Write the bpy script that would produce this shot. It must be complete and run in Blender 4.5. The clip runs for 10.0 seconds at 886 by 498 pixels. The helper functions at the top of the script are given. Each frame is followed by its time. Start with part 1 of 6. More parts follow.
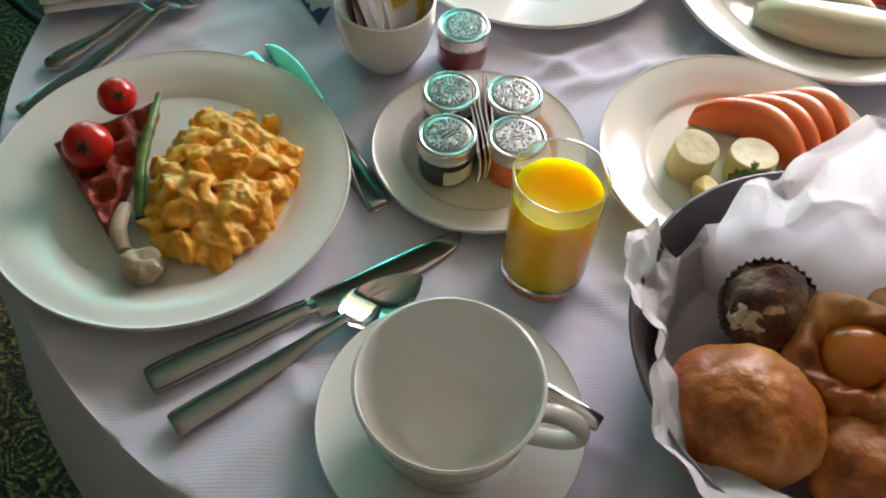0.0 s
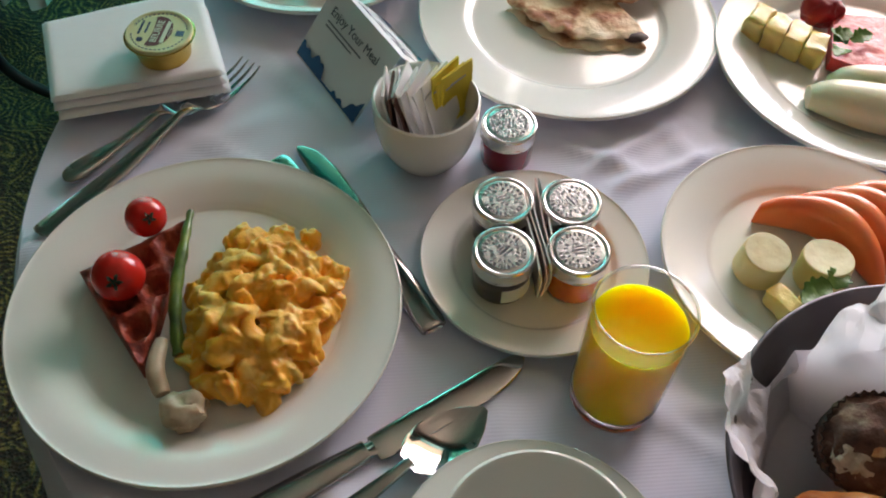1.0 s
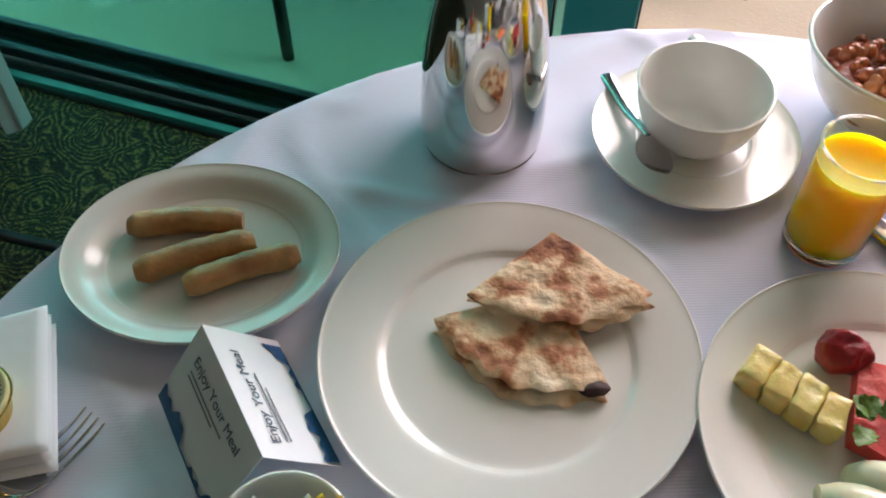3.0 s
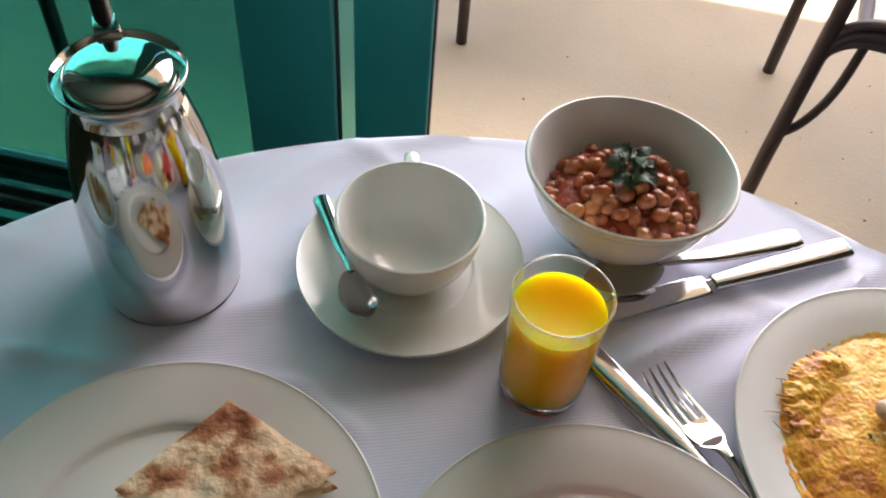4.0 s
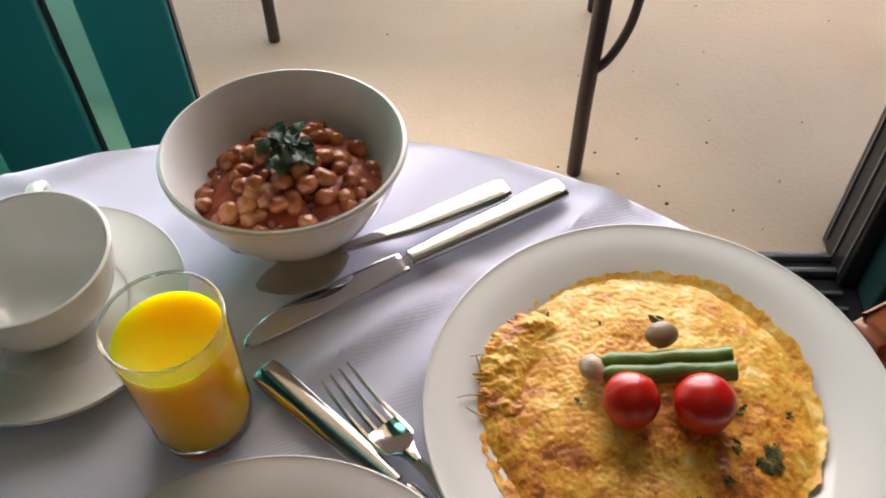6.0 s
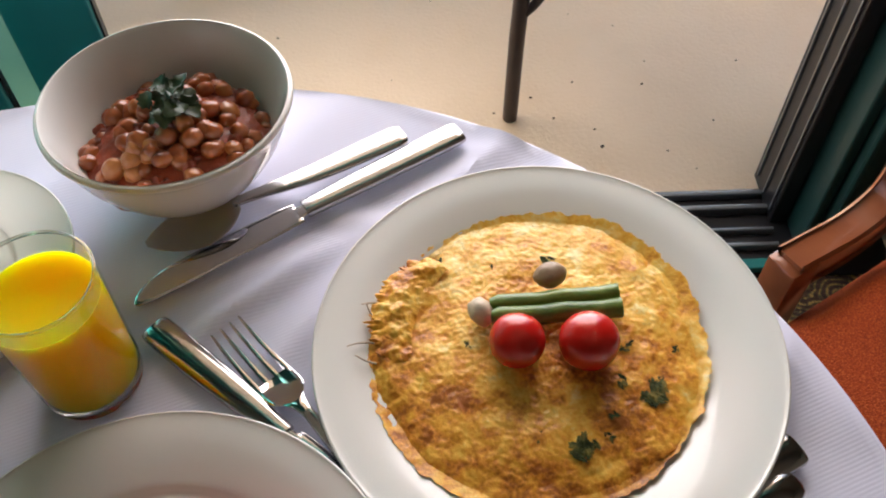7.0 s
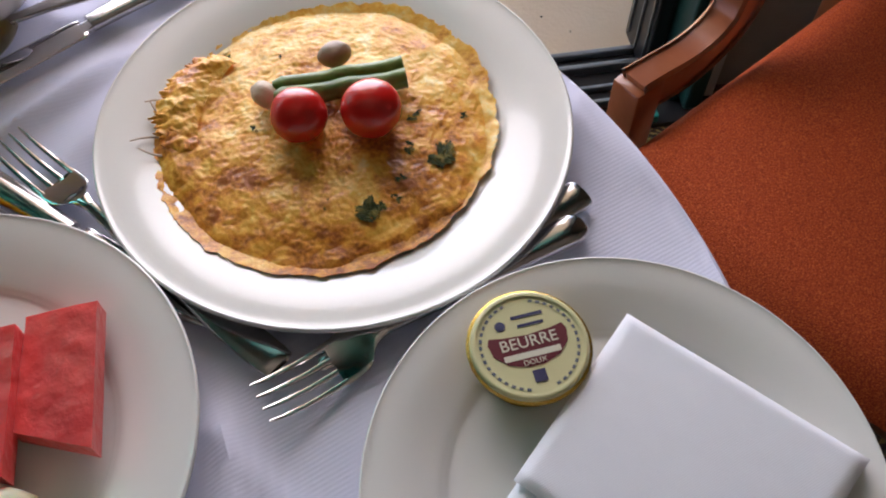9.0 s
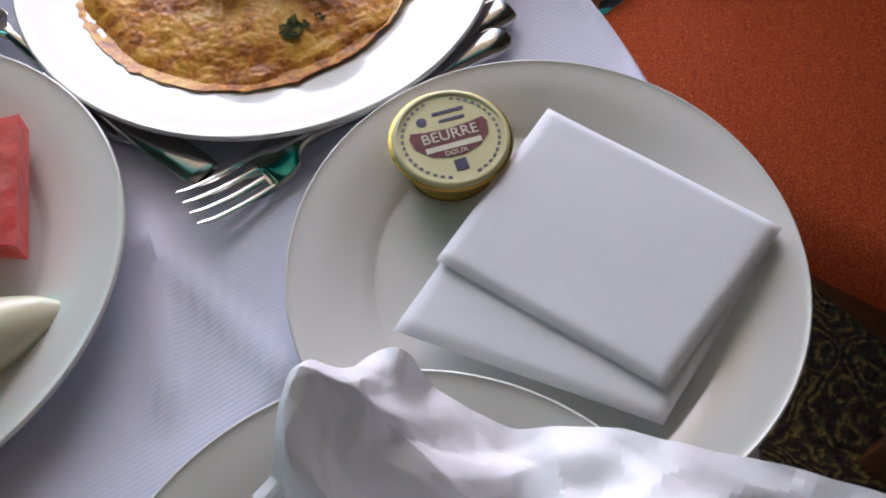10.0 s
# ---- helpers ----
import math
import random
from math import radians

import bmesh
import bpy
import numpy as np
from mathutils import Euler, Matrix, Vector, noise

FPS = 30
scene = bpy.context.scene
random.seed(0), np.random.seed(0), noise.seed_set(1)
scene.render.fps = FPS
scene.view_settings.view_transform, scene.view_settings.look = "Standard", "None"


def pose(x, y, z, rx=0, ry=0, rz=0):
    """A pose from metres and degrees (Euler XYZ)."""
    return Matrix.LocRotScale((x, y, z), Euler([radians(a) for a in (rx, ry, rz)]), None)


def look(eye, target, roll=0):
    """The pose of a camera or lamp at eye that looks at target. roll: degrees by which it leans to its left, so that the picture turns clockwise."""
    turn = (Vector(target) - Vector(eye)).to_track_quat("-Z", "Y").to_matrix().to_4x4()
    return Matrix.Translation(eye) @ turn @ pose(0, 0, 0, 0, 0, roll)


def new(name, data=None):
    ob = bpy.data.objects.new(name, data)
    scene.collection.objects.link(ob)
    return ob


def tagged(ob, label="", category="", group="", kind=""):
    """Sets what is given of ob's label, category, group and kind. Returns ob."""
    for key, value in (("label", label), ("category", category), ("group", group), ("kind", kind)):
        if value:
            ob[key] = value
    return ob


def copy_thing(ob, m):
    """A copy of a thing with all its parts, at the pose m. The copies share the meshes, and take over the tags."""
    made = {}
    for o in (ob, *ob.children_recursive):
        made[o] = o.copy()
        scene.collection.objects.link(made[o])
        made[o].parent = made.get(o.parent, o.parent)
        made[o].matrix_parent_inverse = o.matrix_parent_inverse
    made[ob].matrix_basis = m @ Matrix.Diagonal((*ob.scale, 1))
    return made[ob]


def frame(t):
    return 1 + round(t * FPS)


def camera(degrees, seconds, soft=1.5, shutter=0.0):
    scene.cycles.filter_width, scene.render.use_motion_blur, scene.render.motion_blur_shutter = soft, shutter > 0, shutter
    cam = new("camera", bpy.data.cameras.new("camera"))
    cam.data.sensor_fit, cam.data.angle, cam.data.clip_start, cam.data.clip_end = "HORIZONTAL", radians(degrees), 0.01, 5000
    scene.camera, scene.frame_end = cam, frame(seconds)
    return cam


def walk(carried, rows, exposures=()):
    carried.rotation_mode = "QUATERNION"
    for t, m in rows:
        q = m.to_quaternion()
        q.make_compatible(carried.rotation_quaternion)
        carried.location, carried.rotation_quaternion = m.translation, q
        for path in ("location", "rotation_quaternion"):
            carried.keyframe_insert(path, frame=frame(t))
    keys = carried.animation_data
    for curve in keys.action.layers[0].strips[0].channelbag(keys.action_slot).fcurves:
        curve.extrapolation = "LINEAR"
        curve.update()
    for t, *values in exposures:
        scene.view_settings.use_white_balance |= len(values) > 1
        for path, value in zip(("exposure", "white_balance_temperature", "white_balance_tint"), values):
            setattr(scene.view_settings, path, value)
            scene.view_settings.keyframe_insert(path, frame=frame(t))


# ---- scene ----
# ---- camera ----
cam = camera(53.5, 10.0, soft=2.0)
ROWS = [
    (0, 0.0008, 0.0008, 1.2659, 35.32, -1.98, -3.19),
    (0.5, -0.0258, 0.0541, 1.2622, 35.46, -2.35, -3.93),
    (1, -0.0456, 0.0883, 1.2702, 36.71, -1.81, -5.32),
    (1.5, -0.0196, 0.1533, 1.2665, 36.07, -0.51, -2.04),
    (2, 0.0324, 0.2311, 1.2705, 37.29, 0.50, 3.55),
    (2.2, 0.0428, 0.2504, 1.2716, 37.09, -0.24, 4.19),
    (4.5, 0.3464, 0.5229, 1.2725, 40.95, 0.51, -10.17),
    (5, 0.3903, 0.5263, 1.2556, 40.89, 0.87, -14.45),
    (5.5, 0.4348, 0.5191, 1.2450, 40.63, 0.57, -17.30),
    (5.7, 0.4463, 0.5225, 1.2384, 40.19, 0.78, -18.39),
    (6.8, 0.4931, 0.5024, 1.2192, 37.97, 0.91, -22.23),
    (7, 0.5037, 0.5016, 1.2245, 36.60, 0.61, -22.94),
    (7.5, 0.5169, 0.4758, 1.2096, 36.57, -0.05, -24.52),
    (8, 0.5301, 0.4493, 1.1987, 35.70, -0.79, -26.12),
    (8.5, 0.5430, 0.4254, 1.1868, 33.99, -0.78, -27.53),
    (9, 0.5487, 0.3951, 1.1689, 32.06, 0.32, -29.95),
    (9.5, 0.5459, 0.3625, 1.1594, 29.80, 0.34, -32.31),
    (10, 0.5357, 0.3202, 1.1325, 29.06, 0.30, -32.66),
]
TURN = [
    (3.3, (0.123, 0.447, 1.299), (0.236, 1.677, -0.274), 1.2),
    (3.5, (0.160, 0.467, 1.297), (0.321, 1.697, -0.272), 2.8),
    (4, (0.249, 0.507, 1.290), (0.535, 1.768, -0.236), 5.7),
]
walk(cam, sorted([(t, pose(x, y, z, a, b, c)) for t, x, y, z, a, b, c in ROWS] + [(t, look(eye, target, roll)) for t, eye, target, roll in TURN], key=lambda row: row[0]),
     exposures=[(0.0, 2.36, 6600, 16), (0.5, 2.20, 6650, 18), (1.5, 2.12, 6600, 19), (2.2, 2.10, 6500, 20), (3.3, 1.80, 6550, 20), (4.0, 1.54, 6400, 14), (5.0, 1.45, 6500, 13.5), (6.8, 1.43, 6500, 13.5), (8.0, 1.31, 6300, 17), (9.0, 1.34, 6050, 17), (10.0, 1.38, 5850, 17)])

# ---- room axes: the door wall runs along U, N points out to the balcony ----
T = 0.745
U = Vector((0.934, -0.358, 0)).normalized()
N = Vector((-U.y, U.x, 0))
P0 = Vector((0.0, 1.762, 0.0))
ROOM = Matrix(((U.x, N.x, 0, P0.x), (U.y, N.y, 0, P0.y), (0, 0, 1, 0), (0, 0, 0, 1)))


def room(a, b, z):
    return ROOM @ Vector((a, b, z))


# ---- light ----
world = bpy.data.worlds.new("sky")
scene.world = world
world.use_nodes = True
wn = world.node_tree
sky = wn.nodes.new("ShaderNodeTexSky")
sky.sky_type = "NISHITA"
sky.sun_disc = False
SUN_EL, SUN_AZ = 60.0, 20.0
sun_dir = (N * math.cos(radians(SUN_AZ)) + U * math.sin(radians(SUN_AZ))) * math.cos(radians(SUN_EL)) + Vector((0, 0, math.sin(radians(SUN_EL))))
sky.sun_elevation = radians(SUN_EL)
sky.sun_rotation = math.atan2(sun_dir.x, sun_dir.y)
bg = wn.nodes["Background"]
wn.links.new(sky.outputs[0], bg.inputs[0])
bg.inputs[1].default_value = 0.15
sun = new("sun", bpy.data.lights.new("sun", "SUN"))
sun.data.energy, sun.data.angle, sun.data.color = 4.6, radians(0.5), (1.0, 0.93, 0.82)
sun.matrix_world = look(sun_dir * 10, (0, 0, 0))


def area(name, a0, a1, b, z0, z1, power, colour, down):
    """Daylight in an opening of the door wall, shining into the room."""
    lamp = new(name, bpy.data.lights.new(name, "AREA"))
    lamp.data.shape, lamp.data.size, lamp.data.size_y = "RECTANGLE", a1 - a0, z1 - z0
    lamp.data.energy, lamp.data.color = power, colour
    eye = room((a0 + a1) / 2, b, (z0 + z1) / 2)
    lamp.matrix_world = look(eye, eye - N - Vector((0, 0, down)))
    return lamp


area("daylight_door", 0.40, 1.56, 0.50, 0.70, 2.00, 11.8, (1.0, 0.92, 0.90), 0.08)
area("daylight_pane", -2.0, 0.20, 0.50, 0.70, 2.00, 12.8, (1.0, 0.97, 0.97), 0.1)


# ---- materials ----
def nodes_of(name):
    m = bpy.data.materials.new(name)
    m.use_nodes = True
    return m, m.node_tree, m.node_tree.nodes["Principled BSDF"]


def ramp(nt, socket, stops):
    r = nt.nodes.new("ShaderNodeValToRGB")
    els = r.color_ramp.elements
    while len(els) < len(stops):
        els.new(0.5)
    for el, (p, c) in zip(els, stops):
        el.position, el.color = p, (*c, 1)
    nt.links.new(socket, r.inputs[0])
    return r


def mat(name, c1, c2=None, scale=8.0, rough=0.5, metal=0.0, bump=0.0, bscale=60.0, trans=0.0, ior=1.45, sss=0.0, coat=0.0, stops=None, rvar=0.0, detail=6.0, sssr=(0.01, 0.005, 0.003), wave=0.0, island=0.0, spec=0.5):
    """A surface with coarse colour variation, fine relief and uneven gloss."""
    m, nt, p = nodes_of(name)
    tc = nt.nodes.new("ShaderNodeTexCoord")
    n1 = nt.nodes.new("ShaderNodeTexNoise")
    n1.inputs["Scale"].default_value, n1.inputs["Detail"].default_value = scale, detail
    nt.links.new(tc.outputs["Object"], n1.inputs["Vector"])
    c2 = c2 or tuple(0.9 * v for v in c1)
    r = ramp(nt, n1.outputs[0], stops or [(0.32, c1), (0.68, c2)])
    colour = r.outputs[0]
    if island:
        geo = nt.nodes.new("ShaderNodeNewGeometry")
        hs = nt.nodes.new("ShaderNodeHueSaturation")
        mr = nt.nodes.new("ShaderNodeMapRange")
        mr.inputs[3].default_value, mr.inputs[4].default_value = 1 - island, 1 + island
        nt.links.new(geo.outputs["Random Per Island"], mr.inputs[0])
        nt.links.new(mr.outputs[0], hs.inputs["Value"])
        nt.links.new(colour, hs.inputs["Color"])
        colour = hs.outputs[0]
    nt.links.new(colour, p.inputs["Base Color"])
    p.inputs["Roughness"].default_value, p.inputs["Metallic"].default_value = rough, metal
    p.inputs["Transmission Weight"].default_value, p.inputs["IOR"].default_value = trans, ior
    p.inputs["Coat Weight"].default_value, p.inputs["Coat Roughness"].default_value = coat, 0.08
    p.inputs["Specular IOR Level"].default_value = spec
    if sss:
        p.inputs["Subsurface Weight"].default_value = sss
        p.inputs["Subsurface Radius"].default_value = sssr
        p.inputs["Subsurface Scale"].default_value = 1.0
    if rvar:
        mr = nt.nodes.new("ShaderNodeMapRange")
        mr.inputs[3].default_value, mr.inputs[4].default_value = rough - rvar, rough + rvar
        nt.links.new(n1.outputs[0], mr.inputs[0])
        nt.links.new(mr.outputs[0], p.inputs["Roughness"])
    if bump or wave:
        n2 = nt.nodes.new("ShaderNodeTexNoise")
        n2.inputs["Scale"].default_value, n2.inputs["Detail"].default_value = bscale, 5
        nt.links.new(tc.outputs["Object"], n2.inputs["Vector"])
        bp = nt.nodes.new("ShaderNodeBump")
        bp.inputs["Strength"].default_value, bp.inputs["Distance"].default_value = bump, 0.004
        nt.links.new(n2.outputs[0], bp.inputs["Height"])
        last = bp
        if wave:
            w = nt.nodes.new("ShaderNodeTexWave")
            w.bands_direction = "Y"
            w.inputs["Scale"].default_value, w.inputs["Distortion"].default_value = wave, 0.6
            nt.links.new(tc.outputs["Object"], w.inputs["Vector"])
            b2 = nt.nodes.new("ShaderNodeBump")
            b2.inputs["Strength"].default_value, b2.inputs["Distance"].default_value = 0.09, 0.001
            nt.links.new(w.outputs[1], b2.inputs["Height"])
            nt.links.new(last.outputs[0], b2.inputs["Normal"])
            last = b2
        nt.links.new(last.outputs[0], p.inputs["Normal"])
    return m


def pane_mat(name, tint, gloss):
    """Thin tinted window glass: it lets light through in its own colour."""
    m, nt, p = nodes_of(name)
    nt.nodes.remove(p)
    tr = nt.nodes.new("ShaderNodeBsdfTransparent")
    tr.inputs[0].default_value = (*tint, 1)
    gl = nt.nodes.new("ShaderNodeBsdfGlossy")
    gl.inputs["Roughness"].default_value = 0.02
    mx = nt.nodes.new("ShaderNodeMixShader")
    mx.inputs[0].default_value = gloss
    nt.links.new(tr.outputs[0], mx.inputs[1])
    nt.links.new(gl.outputs[0], mx.inputs[2])
    nt.links.new(mx.outputs[0], nt.nodes["Material Output"].inputs[0])
    return m


CHINA = mat("white_china", (0.80, 0.79, 0.75), (0.77, 0.76, 0.72), 3, 0.16, coat=0.5, bump=0.02, bscale=8, rvar=0.03)
CLOTH = mat("white_tablecloth", (0.73, 0.735, 0.87), (0.68, 0.685, 0.82), 5, 0.85, bump=0.25, bscale=9, wave=125, spec=0.2)
NAPKIN = mat("white_cotton", (0.88, 0.88, 0.93), (0.85, 0.85, 0.90), 6, 0.9, bump=0.04, bscale=60, wave=300, spec=0.2)
STEEL = mat("polished_steel", (0.50, 0.48, 0.47), (0.42, 0.40, 0.39), 20, 0.13, 1.0, bump=0.02, bscale=300, rvar=0.06)
CHROME = mat("mirror_steel", (0.66, 0.64, 0.63), (0.60, 0.58, 0.57), 12, 0.07, 1.0, bump=0.01, bscale=30, rvar=0.03)
LIDM = mat("tin_lid", (0.80, 0.80, 0.80), (0.68, 0.68, 0.68), 40, 0.22, 1.0, bump=0.08, bscale=150, rvar=0.06)

JUICE = mat("orange_juice", (1.0, 0.55, 0.005), (1.0, 0.51, 0.004), 10, 0.25, sss=1.0, sssr=(0.060, 0.032, 0.0020), spec=0.05)
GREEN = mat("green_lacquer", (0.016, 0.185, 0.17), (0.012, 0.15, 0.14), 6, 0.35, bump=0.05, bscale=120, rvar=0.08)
# the door's green darkened, with the east jamb's shade put into the colour
JAMB_SHADE = mat("shaded_green_lacquer", (0.008, 0.040, 0.036), (0.006, 0.030, 0.028), 6, 0.35, bump=0.05, bscale=120, rvar=0.08)
DARKM = mat("black_aluminium", (0.016, 0.016, 0.018), (0.010, 0.010, 0.012), 10, 0.35, 0.0, bump=0.03, bscale=150)
TRACK = mat("grey_track", (0.30, 0.32, 0.33), (0.22, 0.24, 0.25), 14, 0.35, 0.9, bump=0.05, bscale=120)
CONCRETE = mat("beige_balcony_floor", (0.72, 0.58, 0.42), (0.58, 0.45, 0.32), 2.2, 0.75, bump=0.3, bscale=120, stops=[(0.25, (0.64, 0.49, 0.31)), (0.5, (0.74, 0.58, 0.39)), (0.75, (0.80, 0.64, 0.44))])
WALLM = mat("cream_plaster", (0.38, 0.32, 0.25), (0.34, 0.29, 0.23), 4, 0.9, bump=0.1, bscale=80)
CEILM = mat("white_plaster", (0.66, 0.64, 0.60), (0.62, 0.60, 0.56), 4, 0.9, bump=0.08, bscale=60)
ROOFM = mat("shaded_beige_plaster", (0.40, 0.36, 0.31), (0.36, 0.32, 0.27), 4, 0.9, bump=0.08, bscale=60)
METALB = mat("brown_painted_metal", (0.065, 0.045, 0.038), (0.05, 0.034, 0.03), 12, 0.4, 0.2, bump=0.1, bscale=200)
WOOD = mat("red_brown_wood", (0.26, 0.085, 0.03), (0.19, 0.055, 0.02), 9, 0.3, bump=0.1, bscale=90, coat=0.4)
ORANGE = mat("rust_orange_weave", (0.36, 0.065, 0.012), (0.22, 0.035, 0.008), 560, 0.85, bump=0.5, bscale=600, wave=130, stops=[(0.32, (0.16, 0.020, 0.005)), (0.52, (0.29, 0.045, 0.009)), (0.70, (0.42, 0.095, 0.018))], spec=0.2)


def carpet_mat():
    m, nt, p = nodes_of("patterned_carpet")
    tc = nt.nodes.new("ShaderNodeTexCoord")
    w = nt.nodes.new("ShaderNodeTexVoronoi")
    w.feature, w.inputs["Scale"].default_value = "F1", 7.5
    dn = nt.nodes.new("ShaderNodeTexNoise")
    dn.inputs["Scale"].default_value = 9.0
    nt.links.new(tc.outputs["Object"], dn.inputs["Vector"])
    dm = nt.nodes.new("ShaderNodeVectorMath")
    dm.operation, dm.inputs[3].default_value = "SCALE", 0.12
    nt.links.new(dn.outputs[1], dm.inputs[0])
    da = nt.nodes.new("ShaderNodeVectorMath")
    nt.links.new(tc.outputs["Object"], da.inputs[0])
    nt.links.new(dm.outputs[0], da.inputs[1])
    nt.links.new(da.outputs[0], w.inputs["Vector"])
    sn = nt.nodes.new("ShaderNodeMath")
    sn.operation, sn.inputs[1].default_value = "MULTIPLY", 75.0
    nt.links.new(w.outputs["Distance"], sn.inputs[0])
    si = nt.nodes.new("ShaderNodeMath")
    si.operation = "SINE"
    nt.links.new(sn.outputs[0], si.inputs[0])
    sh = nt.nodes.new("ShaderNodeMath")
    sh.operation, sh.inputs[1].default_value, sh.inputs[2].default_value = "MULTIPLY_ADD", 0.25, 0.3
    nt.links.new(si.outputs[0], sh.inputs[0])
    n2 = nt.nodes.new("ShaderNodeTexVoronoi")
    n2.inputs["Scale"].default_value = 170.0
    nt.links.new(tc.outputs["Object"], n2.inputs["Vector"])
    sp = nt.nodes.new("ShaderNodeSeparateColor")
    nt.links.new(n2.outputs["Color"], sp.inputs[0])
    a = nt.nodes.new("ShaderNodeMath")
    a.operation = "MULTIPLY_ADD"
    a.inputs[1].default_value = 0.42
    nt.links.new(sp.outputs[0], a.inputs[0])
    nt.links.new(sh.outputs[0], a.inputs[2])
    r = ramp(nt, a.outputs[0], [(0.28, (0.022, 0.011, 0.007)), (0.46, (0.065, 0.028, 0.012)), (0.60, (0.032, 0.034, 0.015)), (0.84, (0.22, 0.140, 0.034))])
    nt.links.new(r.outputs[0], p.inputs["Base Color"])
    p.inputs["Roughness"].default_value = 0.95
    b = nt.nodes.new("ShaderNodeBump")
    b.inputs["Strength"].default_value, b.inputs["Distance"].default_value = 0.8, 0.004
    nt.links.new(n2.outputs["Distance"], b.inputs["Height"])
    nt.links.new(b.outputs[0], p.inputs["Normal"])
    return m


CARPET = carpet_mat()


def glass_mat(name):
    """Thin clear drinking glass, brighter in reflection towards its edges."""
    m, nt, p = nodes_of(name)
    nt.nodes.remove(p)
    tr = nt.nodes.new("ShaderNodeBsdfTransparent")
    tr.inputs[0].default_value = (0.93, 0.95, 0.92, 1)
    gl = nt.nodes.new("ShaderNodeBsdfGlossy")
    gl.inputs["Roughness"].default_value = 0.02
    lw = nt.nodes.new("ShaderNodeLayerWeight")
    lw.inputs[0].default_value = 0.5
    e = nt.nodes.new("ShaderNodeMath")
    e.operation, e.inputs[1].default_value = "POWER", 3.0
    nt.links.new(lw.outputs["Facing"], e.inputs[0])
    k = nt.nodes.new("ShaderNodeMath")
    k.operation, k.inputs[1].default_value, k.inputs[2].default_value = "MULTIPLY_ADD", 0.40, 0.012
    nt.links.new(e.outputs[0], k.inputs[0])
    mx = nt.nodes.new("ShaderNodeMixShader")
    nt.links.new(k.outputs[0], mx.inputs[0])
    nt.links.new(tr.outputs[0], mx.inputs[1])
    nt.links.new(gl.outputs[0], mx.inputs[2])
    nt.links.new(mx.outputs[0], nt.nodes["Material Output"].inputs[0])
    return m


GLASS = glass_mat("clear_glass")
THICKG = mat("thick_glass", (0.96, 0.97, 0.95), (0.94, 0.96, 0.93), 10, 0.02, trans=1.0, ior=1.5)


def paper_mat(name, through_light):
    """Thin waxed paper: part of the light comes through from behind."""
    m, nt, p = nodes_of(name)
    tc = nt.nodes.new("ShaderNodeTexCoord")
    n = nt.nodes.new("ShaderNodeTexNoise")
    n.inputs["Scale"].default_value, n.inputs["Detail"].default_value = 14.0, 6
    nt.links.new(tc.outputs["Object"], n.inputs["Vector"])
    r = ramp(nt, n.outputs[0], [(0.3, (0.83, 0.81, 0.85)), (0.7, (0.89, 0.87, 0.90))])
    nt.links.new(r.outputs[0], p.inputs["Base Color"])
    p.inputs["Roughness"].default_value = 0.45
    b = nt.nodes.new("ShaderNodeBump")
    b.inputs["Strength"].default_value, b.inputs["Distance"].default_value = 0.15, 0.004
    nt.links.new(n.outputs[0], b.inputs["Height"])
    nt.links.new(b.outputs[0], p.inputs["Normal"])
    last = b
    nt.links.new(last.outputs[0], p.inputs["Normal"])
    tl = nt.nodes.new("ShaderNodeBsdfTranslucent")
    nt.links.new(last.outputs[0], tl.inputs["Normal"])
    nt.links.new(r.outputs[0], tl.inputs[0])
    mx = nt.nodes.new("ShaderNodeMixShader")
    mx.inputs[0].default_value = through_light
    nt.links.new(p.outputs[0], mx.inputs[1])
    nt.links.new(tl.outputs[0], mx.inputs[2])
    nt.links.new(mx.outputs[0], nt.nodes["Material Output"].inputs[0])
    return m


PAPER = paper_mat("white_wax_paper", 0.50)
# the liner's paper again, passing less light so the wrap looks brighter
WRAPP = paper_mat("brightened_white_wax_paper", 0.12)
PANE = pane_mat("green_tinted_glass", (0.48, 0.785, 0.765), 0.04)


# ---- building helpers ----
def part(name, bm, material, parent=None, label="", smooth=True, m=None, sharp=42):
    """Links a bmesh as one mesh object under a thing or a part."""
    me = bpy.data.meshes.new(name)
    bmesh.ops.recalc_face_normals(bm, faces=bm.faces)
    bm.to_mesh(me)
    bm.free()
    for f in me.polygons:
        f.use_smooth = smooth
    if smooth:
        me.set_sharp_from_angle(angle=radians(sharp))
    me.materials.append(material)
    ob = new(name, me)
    if m is not None:
        ob.matrix_basis = m
    if parent is not None:
        ob.parent = parent
    if label:
        ob["label"] = label
    return ob


def thing(name, label, category, m=None, group="", kind=""):
    ob = new(name)
    ob.empty_display_size = 0.02
    ob.matrix_basis = m or Matrix()
    return tagged(ob, label, category, group, kind)


def structure(name, bm, material, label, m=None, smooth=False):
    ob = part(name, bm, material, None, "", smooth, m)
    return tagged(ob, label, "", "", "structure")


def lathe(profile, seg=72):
    bm = bmesh.new()
    rings = []
    for r, z in profile:
        if r < 1e-6:
            rings.append([bm.verts.new((0, 0, z))])
        else:
            rings.append([bm.verts.new((r * math.cos(2 * math.pi * k / seg), r * math.sin(2 * math.pi * k / seg), z)) for k in range(seg)])
    for a, b in zip(rings, rings[1:]):
        for k in range(seg):
            j = (k + 1) % seg
            if len(a) == 1 and len(b) == 1:
                continue
            if len(a) == 1:
                bm.faces.new((a[0], b[k], b[j]))
            elif len(b) == 1:
                bm.faces.new((a[k], b[0], a[j]))
            else:
                bm.faces.new((a[k], b[k], b[j], a[j]))
    return bm


